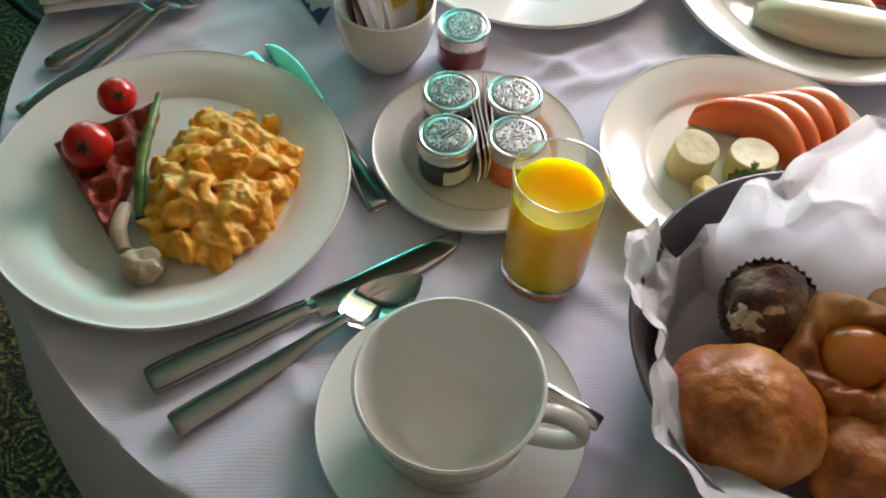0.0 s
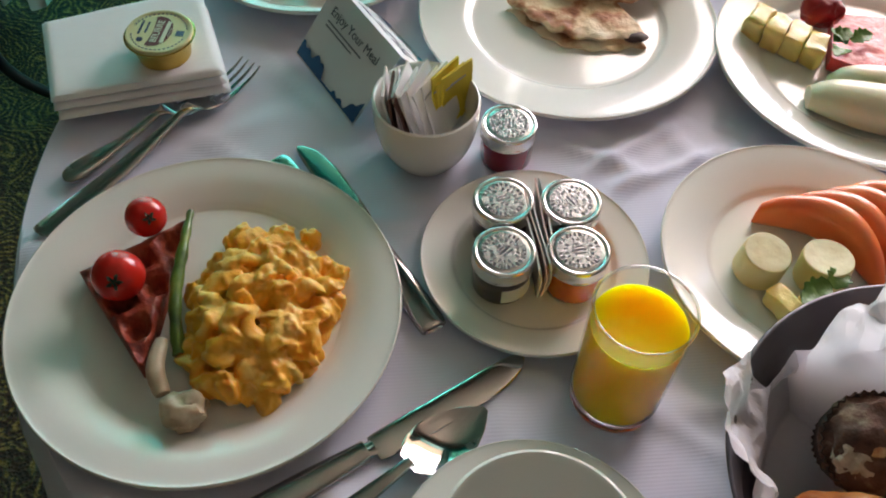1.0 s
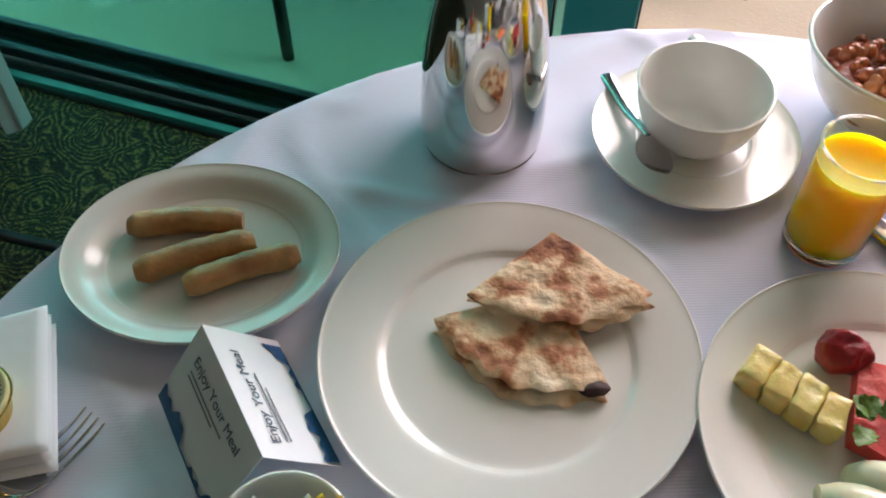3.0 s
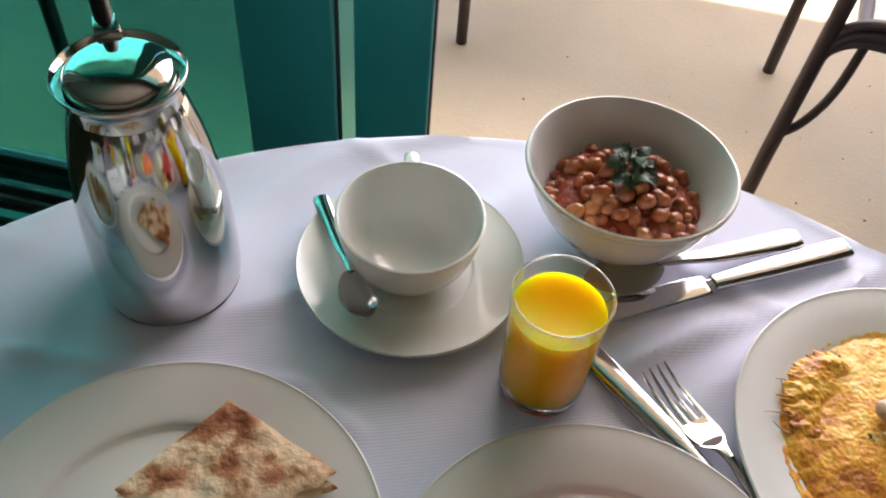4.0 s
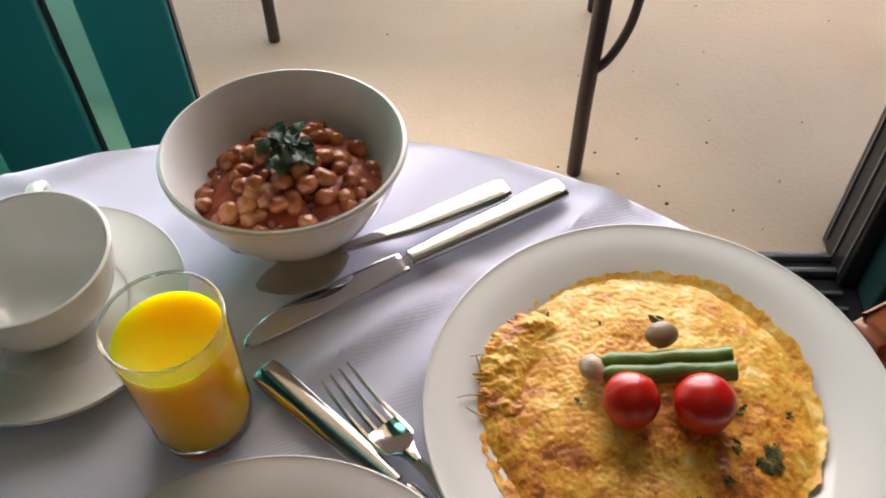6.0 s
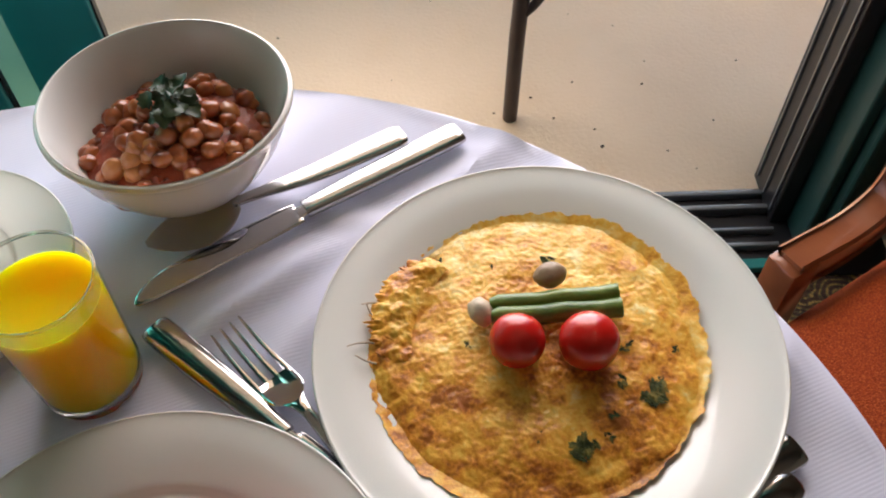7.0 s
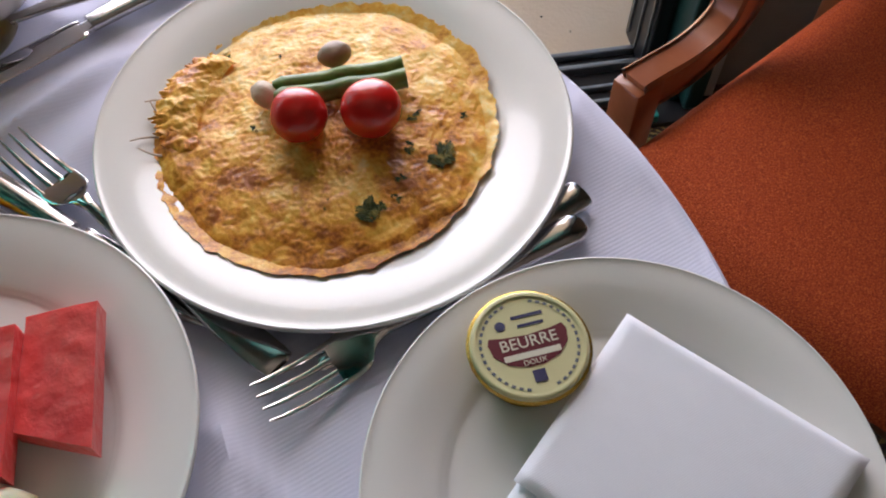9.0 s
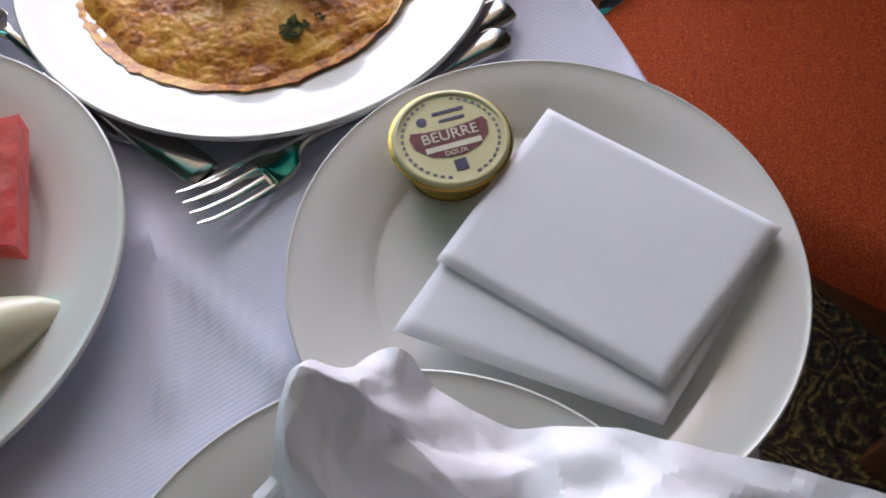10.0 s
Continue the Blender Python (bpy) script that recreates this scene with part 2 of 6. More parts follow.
def soften(points, n=5):
    """Rounds a profile of points by a Catmull-Rom curve."""
    out = []
    p = [points[0]] + list(points) + [points[-1]]
    for i in range(1, len(p) - 2):
        for k in range(n):
            t = k / n
            q = []
            for d in range(len(p[0])):
                a, b, c, e = p[i - 1][d], p[i][d], p[i + 1][d], p[i + 2][d]
                q.append(0.5 * (2 * b + (c - a) * t + (2 * a - 5 * b + 4 * c - e) * t * t + (3 * b - a - 3 * c + e) * t ** 3))
            out.append(tuple(q))
    out.append(tuple(points[-1]))
    return out


def box(bm, x0, x1, y0, y1, z0, z1, bevel=0.0, seg=2):
    g = bmesh.ops.create_cube(bm, size=1, matrix=Matrix.Translation(((x0 + x1) / 2, (y0 + y1) / 2, (z0 + z1) / 2)) @ Matrix.Diagonal((x1 - x0, y1 - y0, z1 - z0, 1)))
    if bevel:
        vs = set(g["verts"])
        bmesh.ops.bevel(bm, geom=[e for e in bm.edges if e.verts[0] in vs and e.verts[1] in vs], offset=bevel, segments=seg, profile=0.5, affect="EDGES")
    return bm


def boxes(*dims, bevel=0.0):
    bm = bmesh.new()
    for d in dims:
        box(bm, *d, bevel=bevel)
    return bm


def sections(rings, cap=True):
    """Skins closed rings of equal length."""
    bm = bmesh.new()
    vr = [[bm.verts.new(p) for p in ring] for ring in rings]
    n = len(vr[0])
    for a, b in zip(vr, vr[1:]):
        for k in range(n):
            bm.faces.new((a[k], a[(k + 1) % n], b[(k + 1) % n], b[k]))
    if cap:
        bm.faces.new(vr[0][::-1])
        bm.faces.new(vr[-1])
    return bm


def tube(points, radii, seg=12, flat=1.0, up=(0, 0, 1)):
    """A tube along points; radii may vary, flat squeezes it along its upward axis."""
    pts = [Vector(p) for p in points]
    if not hasattr(radii, "__len__"):
        radii = [radii] * len(pts)
    rings = []
    for i, p in enumerate(pts):
        d = (pts[min(i + 1, len(pts) - 1)] - pts[max(i - 1, 0)]).normalized()
        s = d.cross(Vector(up))
        s = s.normalized() if s.length > 1e-4 else Vector((1, 0, 0))
        w = s.cross(d)
        rings.append([p + radii[i] * (math.cos(2 * math.pi * k / seg) * s + flat * math.sin(2 * math.pi * k / seg) * w) for k in range(seg)])
    return sections(rings)


def join(bm, other):
    """Adds a bmesh to another and frees it."""
    me = bpy.data.meshes.new("tmp")
    other.to_mesh(me)
    other.free()
    bm.from_mesh(me)
    bpy.data.meshes.remove(me)
    return bm


def moved(bm, m):
    bmesh.ops.transform(bm, matrix=m, verts=bm.verts)
    return bm


def blob(r, m=None, rough=0.2, freq=1.5, seed=0, sub=3):
    """A lumpy rounded piece."""
    bm = bmesh.new()
    bmesh.ops.create_icosphere(bm, subdivisions=sub, radius=1.0)
    off = Vector((seed * 3.7, seed * 1.3, seed * 7.1))
    for v in bm.verts:
        k = 1 + rough * noise.noise(v.co * freq + off) + 0.4 * rough * noise.noise(v.co * freq * 3 + off)
        v.co = v.co * r * k
    if m is not None:
        moved(bm, m)
    return bm


def sheet(nx, ny, fn, thick=0.0):
    """A grid sheet: fn(u, v) gives the point, u and v from 0 to 1; thick gives it a back."""
    bm = bmesh.new()
    g = [[bm.verts.new(fn(i / nx, j / ny)) for j in range(ny + 1)] for i in range(nx + 1)]
    for i in range(nx):
        for j in range(ny):
            bm.faces.new((g[i][j], g[i + 1][j], g[i + 1][j + 1], g[i][j + 1]))
    if thick:
        bm.normal_update()
        bmesh.ops.solidify(bm, geom=bm.faces[:], thickness=thick)
    return bm


# ---- the room ----
def at_room(bm):
    return moved(bm, ROOM)


structure("floor", at_room(boxes((-3.4, 2.6, -4.6, -0.17, -0.10, 0.0))), CARPET, "dark olive carpet with a curling pattern")
structure("ground", at_room(boxes((-7, 9, -0.02, 40, -0.14, -0.02))), CONCRETE, "beige concrete balcony floor with small dark specks")
structure("balcony_slab", at_room(boxes((-7, 9, 0.18, 2.42, 2.5, 2.68))), CEILM, "white balcony slab overhead")
structure("ceiling", at_room(boxes((-3.4, 2.6, -4.6, 0.18, 2.5, 2.6))), ROOFM, "plain beige ceiling of the room")
structure("wall_west", at_room(boxes((-3.52, -3.4, -4.6, 0.18, 0, 2.5))), WALLM, "plain cream wall")
structure("wall_east", at_room(boxes((2.6, 2.72, -4.6, 0.18, 0, 2.5))), WALLM, "plain cream wall")
structure("wall_south", at_room(boxes((-3.4, 2.6, -4.72, -4.6, 0, 2.5))), WALLM, "plain cream wall")
structure("wall_north", at_room(boxes((1.592, 2.6, -0.10, 0.18, 0, 2.5), (-3.4, -2.3, -0.08, 0.18, 0, 2.5), (-2.3, 1.70, -0.08, 0.18, 2.22, 2.5))), WALLM, "cream plastered wall round the balcony door")

door = thing("door_1", "green framed sliding balcony door with tinted glass, slid open", "door", ROOM.copy(), kind="structure")
part("threshold", boxes((-2.3, 1.70, -0.17, 0.02, -0.03, 0.008), bevel=0.003), DARKM, door, "black threshold", False)
for b0, b1, h, mt in ((-0.165, -0.145, 0.022, GREEN), (-0.120, -0.112, 0.024, TRACK), (-0.085, -0.078, 0.022, TRACK), (-0.040, -0.030, 0.026, TRACK), (-0.004, 0.006, 0.022, TRACK)):
    part("track_rail", boxes((-2.29, 1.512, b0, b1, 0.006, h), bevel=0.002), mt, door, "", False)
# east jamb and its trim take the green with shade in it
part("jamb", boxes((1.560, 1.592, -0.15, 0.10, 0.009, 2.22), bevel=0.006), JAMB_SHADE, door, "green lacquered jamb", False)
part("jamb_stop", boxes((1.512, 1.542, -0.06, 0.05, 0.009, 2.2), bevel=0.004), DARKM, door, "black aluminium channel", False)
for b0 in (-0.050, 0.030, -0.010):
    part("jamb_bead", boxes((1.5085, 1.5125, b0, b0 + 0.004, 0.03, 2.2)), TRACK, door, "", False)
part("jamb_trim", boxes((1.542, 1.560, -0.125, 0.05, 0.009, 2.2), bevel=0.004), JAMB_SHADE, door, "", False)
part("casing", boxes((1.592, 1.622, -0.125, -0.10, 0.009, 2.3), bevel=0.004), CEILM, door, "cream casing strip, paler than the wall", False)
part("jamb", boxes((-2.3, -2.2, -0.14, 0.10, 0.009, 2.22), bevel=0.006), GREEN, door, "green lacquered jamb", False)
part("head", boxes((-2.3, 1.70, -0.14, 0.10, 2.2, 2.3), bevel=0.006), GREEN, door, "", False)


def leaf(a0, a1, b, stile):
    lf = thing("door_leaf", "", "")
    lf.parent = door
    part("stile", boxes((a0, a0 + 0.10, b - 0.02, b + 0.004, 0.028, 2.2), bevel=0.004), GREEN, lf, "", False)
    part("stile", boxes((a1 - stile, a1, b - 0.02, b + 0.004, 0.028, 2.2), bevel=0.004), GREEN, lf, "", False)
    part("gasket", boxes((a1, a1 + 0.003, b - 0.012, b - 0.002, 0.03, 2.19)), DARKM, lf, "black rubber gasket", False)
    part("bottom_rail", boxes((a0 + 0.10, a1 - stile, b - 0.018, b + 0.002, 0.028, 0.055), bevel=0.004), DARKM, lf, "", False)
    part("top_rail", boxes((a0 + 0.10, a1 - stile, b - 0.018, b + 0.002, 2.12, 2.2), bevel=0.004), GREEN, lf, "", False)
    part("pane", boxes((a0 + 0.10, a1 - stile, b - 0.011, b - 0.005, 0.055, 2.12)), PANE, lf, "green tinted glass pane", False)


leaf(-2.2, 0.487, -0.03, 0.119)
leaf(-0.95, 0.361, -0.10, 0.144)

# ---- table ----
TC, TA, TB, TR = Vector((0.257, 0.592)), 0.570, 0.490, radians(21)


def edge_point(ang, k=1.0):
    x, y = TA * k * math.cos(ang), TB * k * math.sin(ang)
    return Vector((TC.x + x * math.cos(TR) - y * math.sin(TR), TC.y + x * math.sin(TR) + y * math.cos(TR)))


table = thing("breakfast_table", "round breakfast table under a white cloth", "table", pose(TC.x, TC.y, 0))
part("tabletop", moved(lathe([(0, 0.70), (0.46, 0.70), (0.465, 0.72), (0.46, 0.738), (0, 0.738)]), Matrix.Rotation(TR, 4, "Z") @ Matrix.Diagonal((1.18, 1.0, 1, 1))), WOOD, table)
part("column", lathe(soften([(0.035, 0.7), (0.03, 0.5), (0.04, 0.2), (0.05, 0.06)])), WOOD, table)
part("foot", lathe([(0, 0.06), (0.05, 0.06), (0.25, 0.03), (0.26, 0.0), (0, 0.0)]), WOOD, table)


CREASES = (((0.74, 0.905), (0.47, 0.835), 0.0035), ((0.22, 0.52), (0.30, 0.60), 0.003), ((-0.06, 0.60), (-0.16, 0.74), 0.003), ((-0.10, 0.20), (0.03, 0.34), 0.003), ((0.52, 0.60), (0.56, 0.47), 0.003), ((0.02, 0.90), (0.24, 0.84), 0.003), ((-0.02, 0.30), (-0.20, 0.22), 0.0025), ((0.13, 0.545), (0.215, 0.60), 0.0045), ((0.15, 0.53), (0.25, 0.565), 0.004), ((0.10, 0.585), (0.17, 0.545), 0.004), ((0.40, 0.80), (0.56, 0.87), 0.004), ((0.22, 0.85), (0.27, 0.80), 0.004), ((0.53, 0.60), (0.50, 0.50), 0.0045), ((0.80, 0.66), (0.75, 0.86), 0.003))


def cloth():
    bm = bmesh.new()
    seg, rings = 360, []
    rows = [(k / 90.0, 0.0) for k in range(1, 91)] + [(1.004, -0.002), (1.009, -0.006), (1.012, -0.012)] + [(1.012, -0.012 - 0.022 * k) for k in range(1, 19)]
    mid = bm.verts.new((TC.x, TC.y, T))
    for k, dz in rows:
        ring = []
        for s in range(seg):
            a = 2 * math.pi * s / seg
            f = max(0.0, -dz - 0.01)
            fold = f * (0.16 * math.sin(11 * a + 1.5 * math.sin(2 * a)) + 0.10 * math.sin(23 * a + 1.0))
            sw = max(0.0, 1 - ((a - radians(196)) / radians(46)) ** 2)
            p = edge_point(a, k + fold * 0.55 + 0.05 * f + (0.025 + 0.030 * sw) * (1 - math.exp(-f / 0.07)))
            z = T + dz
            if dz == 0.0:
                q = Vector((p.x * 5, p.y * 5, 0))
                ridge = max(0.0, 1 - abs(noise.noise(Vector((p.x * 2.2 + p.y * 1.2, p.x * 5 - p.y * 7, 4.0)))) * 7)
                ridge2 = max(0.0, 1 - abs(noise.noise(Vector((p.x * 6 + p.y * 5, p.x * 2 - p.y * 3, 9.0)))) * 8)
                z += 0.0022 * noise.noise(q) + 0.0042 * ridge + 0.0026 * ridge2 + 0.0006 * noise.noise(q * 4)
                for (x0, y0), (x1, y1), hh in CREASES:
                    d = Vector((x1 - x0, y1 - y0))
                    e = Vector((p.x - x0, p.y - y0))
                    t = e.dot(d) / d.length_squared
                    if -0.15 < t < 1.15:
                        off = (e.x * d.y - e.y * d.x) / d.length + 0.006 * noise.noise(q * 1.5)
                        z += hh * max(0.0, min(1.0, (0.15 + min(t, 1 - t)) * 4)) * math.exp(-(off / 0.007) ** 2)
                z -= 0.0030
            ring.append(bm.verts.new((p.x, p.y, z)))
        rings.append(ring)
    for s in range(seg):
        bm.faces.new((mid, rings[0][s], rings[0][(s + 1) % seg]))
    for a, b in zip(rings, rings[1:]):
        for s in range(seg):
            j = (s + 1) % seg
            bm.faces.new((a[s], b[s], b[j], a[j]))
    return bm


tagged(part("tablecloth", cloth(), CLOTH), "white woven tablecloth hanging in folds over the table", "tablecloth")


# ---- china ----
def plate_profile(R, h, well=0.66, lip=0.004):
    w = R * well
    return soften([(0.0, 0.0055), (w * 0.6, 0.0055), (w * 0.93, 0.006), (w * 1.0, 0.0078), (w * 1.06, 0.0105), (R * 0.86, h * 0.82), (R * 0.97, h - 0.001), (R * 0.992, h), (R, h - 0.0015), (R * 0.992, h - lip), (R * 0.95, h - lip - 0.001), (R * 0.80, h * 0.45), (w * 1.02, 0.002), (w * 0.95, 0.0), (w * 0.9, 0.0), (w * 0.87, 0.0025), (0.0, 0.0025)], 4)


def plate(x, y, R, h=0.020, well=0.66, label="round white china dinner plate", z=0.0):
    ob = part("plate", lathe(plate_profile(R, h, well), 96), CHINA, m=pose(x, y, T + z))
    return tagged(ob, label, "plate", "plates on the table")


plate(0.6637, 0.7292, 0.143, 0.019, 0.70, "white china dinner plate holding an omelette")
plate(0.6819, 0.4612, 0.1238, 0.021, 0.68, "white china side plate holding a folded napkin")
plate(-0.1592, 0.4292, 0.1326, 0.020, 0.70, "white china plate holding scrambled eggs")
plate(0.1441, 0.7233, 0.1359, 0.018, 0.66, "white china plate holding folded flatbread")
plate(0.0717, 0.4559, 0.0832, 0.0145, 0.70, "small white china plate holding jam jars")
plate(0.2745, 0.436, 0.112, 0.020, 0.66, "white china plate holding papaya and banana")
plate(0.399, 0.646, 0.135, 0.020, 0.68, "white china plate holding watermelon pieces")
oval = plate(-0.084, 0.817, 0.0965, 0.022, 0.72, "oval white china plate holding spring rolls")
oval.scale = (1.10, 0.90, 1.0)
wrap_plate = plate(0.527, 0.335, 0.130, 0.019, 0.68, "white china plate under a crumpled paper wrap, tilted on another plate")
wrap_plate.matrix_basis = pose(0.527, 0.335, T + 0.013, 0, -4.5, 0)

# ---- cutlery ----
def loft(stations, n=16):
    """stations: x, y, z, half width, half thickness, hollow of the top."""
    rings = []
    for x, y, z, w, h, c in stations:
        ring = []
        for k in range(n):
            a = 2 * math.pi * k / n
            cy, sz = math.cos(a), math.sin(a)
            yy = w * math.copysign(abs(cy) ** 0.7, cy)
            zz = h * math.copysign(abs(sz) ** 0.7, sz) - c * (1 - (yy / max(w, 1e-6)) ** 2)
            ring.append((x, y + yy, z + zz))
        rings.append(ring)
    return sections(rings)


def placed(a, b, z=0.0, pitch=0.0):
    """The pose and length of a piece of cutlery from its handle's end a to its tip b."""
    d = Vector((b[0] - a[0], b[1] - a[1]))
    return pose(a[0], a[1], T + z, 0, pitch, math.degrees(math.atan2(d.y, d.x))), d.length


def knife(a, b, label, z=0.0, pitch=0.0, handle=0.47):
    m, L = placed(a, b, z, pitch)
    ob = thing("knife", label, "knife", m, "cutlery on the table")
    h = L * handle
    part("handle", loft(soften([(0, 0, 0.004, 0.006, 0.003, 0), (0.003, 0, 0.004, 0.0105, 0.004, 0), (h * 0.5, 0, 0.0045, 0.0098, 0.004, 0), (h * 0.93, 0, 0.0045, 0.0075, 0.0042, 0), (h, 0, 0.0045, 0.0068, 0.0042, 0)], 4)), STEEL, ob)
    blade = [(h - 0.001, 0, 0.0035, 0.005, 0.0022, 0), (h + 0.006, 0, 0.003, 0.006, 0.0012, 0), (h + 0.009, -0.001, 0.003, 0.0098, 0.0010, 0), (h + (L - h) * 0.5, -0.001, 0.003, 0.0105, 0.0009, 0), (L - 0.03, 0.0, 0.003, 0.010, 0.0008, 0), (L - 0.012, 0.002, 0.003, 0.0075, 0.0007, 0), (L - 0.003, 0.0045, 0.003, 0.004, 0.0006, 0), (L, 0.006, 0.003, 0.001, 0.0004, 0)]
    part("blade", loft(soften(blade, 4)), CHROME, ob)
    return ob


def fork(a, b, label, z=0.0, pitch=0.0, wide=0.0125, rounded=False):
    m, L = placed(a, b, z, pitch)
    ob = thing("fork", label, "fork", m, "cutlery on the table")
    if rounded:
        grip = [(0, 0, 0.0035, 0.0015, 0.0012, 0), (0.0022, 0, 0.0038, 0.0062, 0.0024, 0), (0.007, 0, 0.0042, 0.0088, 0.0034, 0), (0.014, 0, 0.0044, 0.0098, 0.0038, 0), (0.030, 0, 0.0046, 0.0086, 0.0036, 0), (L * 0.35, 0, 0.0052, 0.0056, 0.0030, 0), (L * 0.5, 0, 0.008, 0.0042, 0.0026, 0), (L * 0.64, 0, 0.0125, 0.0034, 0.002, 0)]
    else:
        grip = [(0, 0, 0.004, 0.006, 0.002, 0), (0.004, 0, 0.004, 0.0098, 0.0026, 0), (L * 0.3, 0, 0.0045, 0.0085, 0.0026, 0), (L * 0.5, 0, 0.008, 0.0055, 0.0024, 0), (L * 0.64, 0, 0.0125, 0.0034, 0.002, 0)]
    part("handle", loft(soften(grip, 4)), STEEL, ob)
    head = loft(soften([(L * 0.63, 0, 0.0122, 0.0034, 0.002, 0), (L * 0.68, 0, 0.0115, 0.0055, 0.0016, 0.0003), (L * 0.72, 0, 0.0085, wide * 0.92, 0.0013, 0.0016), (L * 0.77, 0, 0.0055, wide, 0.0012, 0.002), (L * 0.795, 0, 0.0045, wide, 0.0011, 0.0018)], 4))
    for k in range(4):
        y = (k - 1.5) / 1.5 * (wide - 0.0018)
        dz = -0.0018 * (1 - (y / wide) ** 2)
        join(head, loft(soften([(L * 0.785, y, 0.0047 + dz, 0.0021, 0.0010, 0), (L * 0.87, y * 0.97, 0.0035 + dz * 0.6, 0.0017, 0.0010, 0), (L * 0.95, y * 0.95, 0.005, 0.0013, 0.0009, 0), (L * 0.995, y * 0.93, 0.0085, 0.0007, 0.0006, 0), (L, y * 0.93, 0.0088, 0.0003, 0.0003, 0)], 3), 8))
    part("head", head, CHROME, ob, "four-tined steel head")
    return ob


def spoon(a, b, label, z=0.0, pitch=0.0, wide=0.020):
    m, L = placed(a, b, z, pitch)
    ob = thing("spoon", label, "spoon", m, "cutlery on the table")
    k = wide / 0.020
    part("handle", loft(soften([(0, 0, 0.004, 0.005 * k, 0.002, 0), (0.004, 0, 0.004, 0.0095 * k, 0.0026, 0), (L * 0.35, 0, 0.0045, 0.008 * k, 0.0026, 0), (L * 0.55, 0, 0.009, 0.005 * k, 0.0024, 0), (L * 0.68, 0, 0.0115, 0.0036 * k, 0.0022, 0)], 4)), STEEL, ob)
    st = []
    for i in range(15):
        s = i / 14
        w = wide * max(0.03, math.sin(math.pi * min(1, max(0, s * 0.96 + 0.04)) ** 0.82)) ** 0.62
        st.append((L * (0.665 + 0.335 * s), 0, 0.0118 - 0.005 * math.sin(math.pi * s) - 0.003 * s, w, 0.0009, 0.0055 * k * math.sin(math.pi * s) ** 0.8))
    part("bowl", loft(st, 20), CHROME, ob, "mirror-bright oval spoon bowl")
    return ob


knife((-0.155, 0.268), (0.056, 0.377), "steel table knife lying on the cloth")
spoon((-0.136, 0.237), (0.022, 0.340), "steel dessert spoon lying beside a knife", wide=0.0195)
fork((-0.286, 0.509), (-0.140, 0.683), "steel dinner fork leaning on the cloth")
fork((-0.279, 0.560), (-0.175, 0.655), "steel fork half under a folded napkin", rounded=True)
knife((-0.006, 0.407), (-0.095, 0.588), "steel knife tucked under a plate", handle=0.5)
fork((-0.117, 0.573), (-0.022, 0.425), "steel fork tucked under a plate", z=-0.001).scale = (1, 1, 0.7)
knife((0.688, 0.924), (0.435, 0.873), "steel table knife lying under a spoon", handle=0.5)
spoon((0.648, 0.936), (0.454, 0.905), "steel soup spoon lying across a knife", z=0.0035, wide=0.0205)
knife((0.445, 0.843), (0.554, 0.638), "steel knife with its blade under a plate", handle=0.5)
fork((0.568, 0.606), (0.486, 0.824), "steel dinner fork beside a plate", z=0.001, wide=0.0128)
fork((0.757, 0.599), (0.551, 0.588), "steel dinner fork between two plates", z=0.001, wide=0.014, rounded=True)
knife((0.767, 0.617), (0.585, 0.599), "steel knife under a dinner plate", handle=0.5)


# ---- glasses, cups, bowls ----
def tumbler(x, y, rb, rt, h, fill, label):
    ob = thing("juice_glass", label, "glass", pose(x, y, T), "juice glasses on the table")
    w, base = 0.0017, 0.0125

    def rad(z):
        return rb + (rt - rb) * z / h

    part("tumbler", lathe([(rad(base), base)] + [(rad(h * k / 10), h * k / 10) for k in range(2, 10)] + soften([(rt, h - 0.0016), (rt + 0.0003, h - 0.0006), (rt - 0.0006, h), (rt - 0.0016, h - 0.0004), (rt - w, h - 0.0018)], 3) + [(rad(z) - w, z) for z in (h * 0.95, h * 0.9, fill + 0.0006)], 72), GLASS, ob, "clear glass tumbler")
    part("rim", moved(tube([((rt - 0.0007) * math.cos(2 * math.pi * k / 64), (rt - 0.0007) * math.sin(2 * math.pi * k / 64), h - 0.0004) for k in range(65)], 0.0010, 8), Matrix()), THICKG, ob, "rounded glass rim")
    part("base", lathe(soften([(0, 0.0016), (rb * 0.62, 0.0012), (rb * 0.80, 0.0), (rb * 0.92, 0.0006), (rb * 0.985, 0.0035), (rad(base), base - 0.0002)], 4) + [(rad(base) * 0.94, base - 0.0022), (rad(base) * 0.75, base - 0.0034), (0, base - 0.0036)], 72), THICKG, ob, "thick clear glass base")
    part("juice", lathe([(0, base - 0.0032), (rad(base) * 0.74, base - 0.003), (rad(base) * 0.93, base - 0.0018)] + [(rad(z) - w + 0.0003, z) for z in (base + 0.001, h * 0.3, h * 0.5, fill - 0.002)] + [(rad(fill) - w + 0.0002, fill + 0.0004), (rad(fill) - w - 0.0012, fill - 0.0006), (0, fill - 0.001)], 72), JUICE, ob, "cloudy orange juice")
    return ob


tumbler(0.1090, 0.3485, 0.0298, 0.0310, 0.1050, 0.0870, "tumbler nearly full of orange juice on the cloth")
tumbler(0.4027, 0.8255, 0.0305, 0.0335, 0.1050, 0.0885, "tumbler nearly full of orange juice beside a cup")


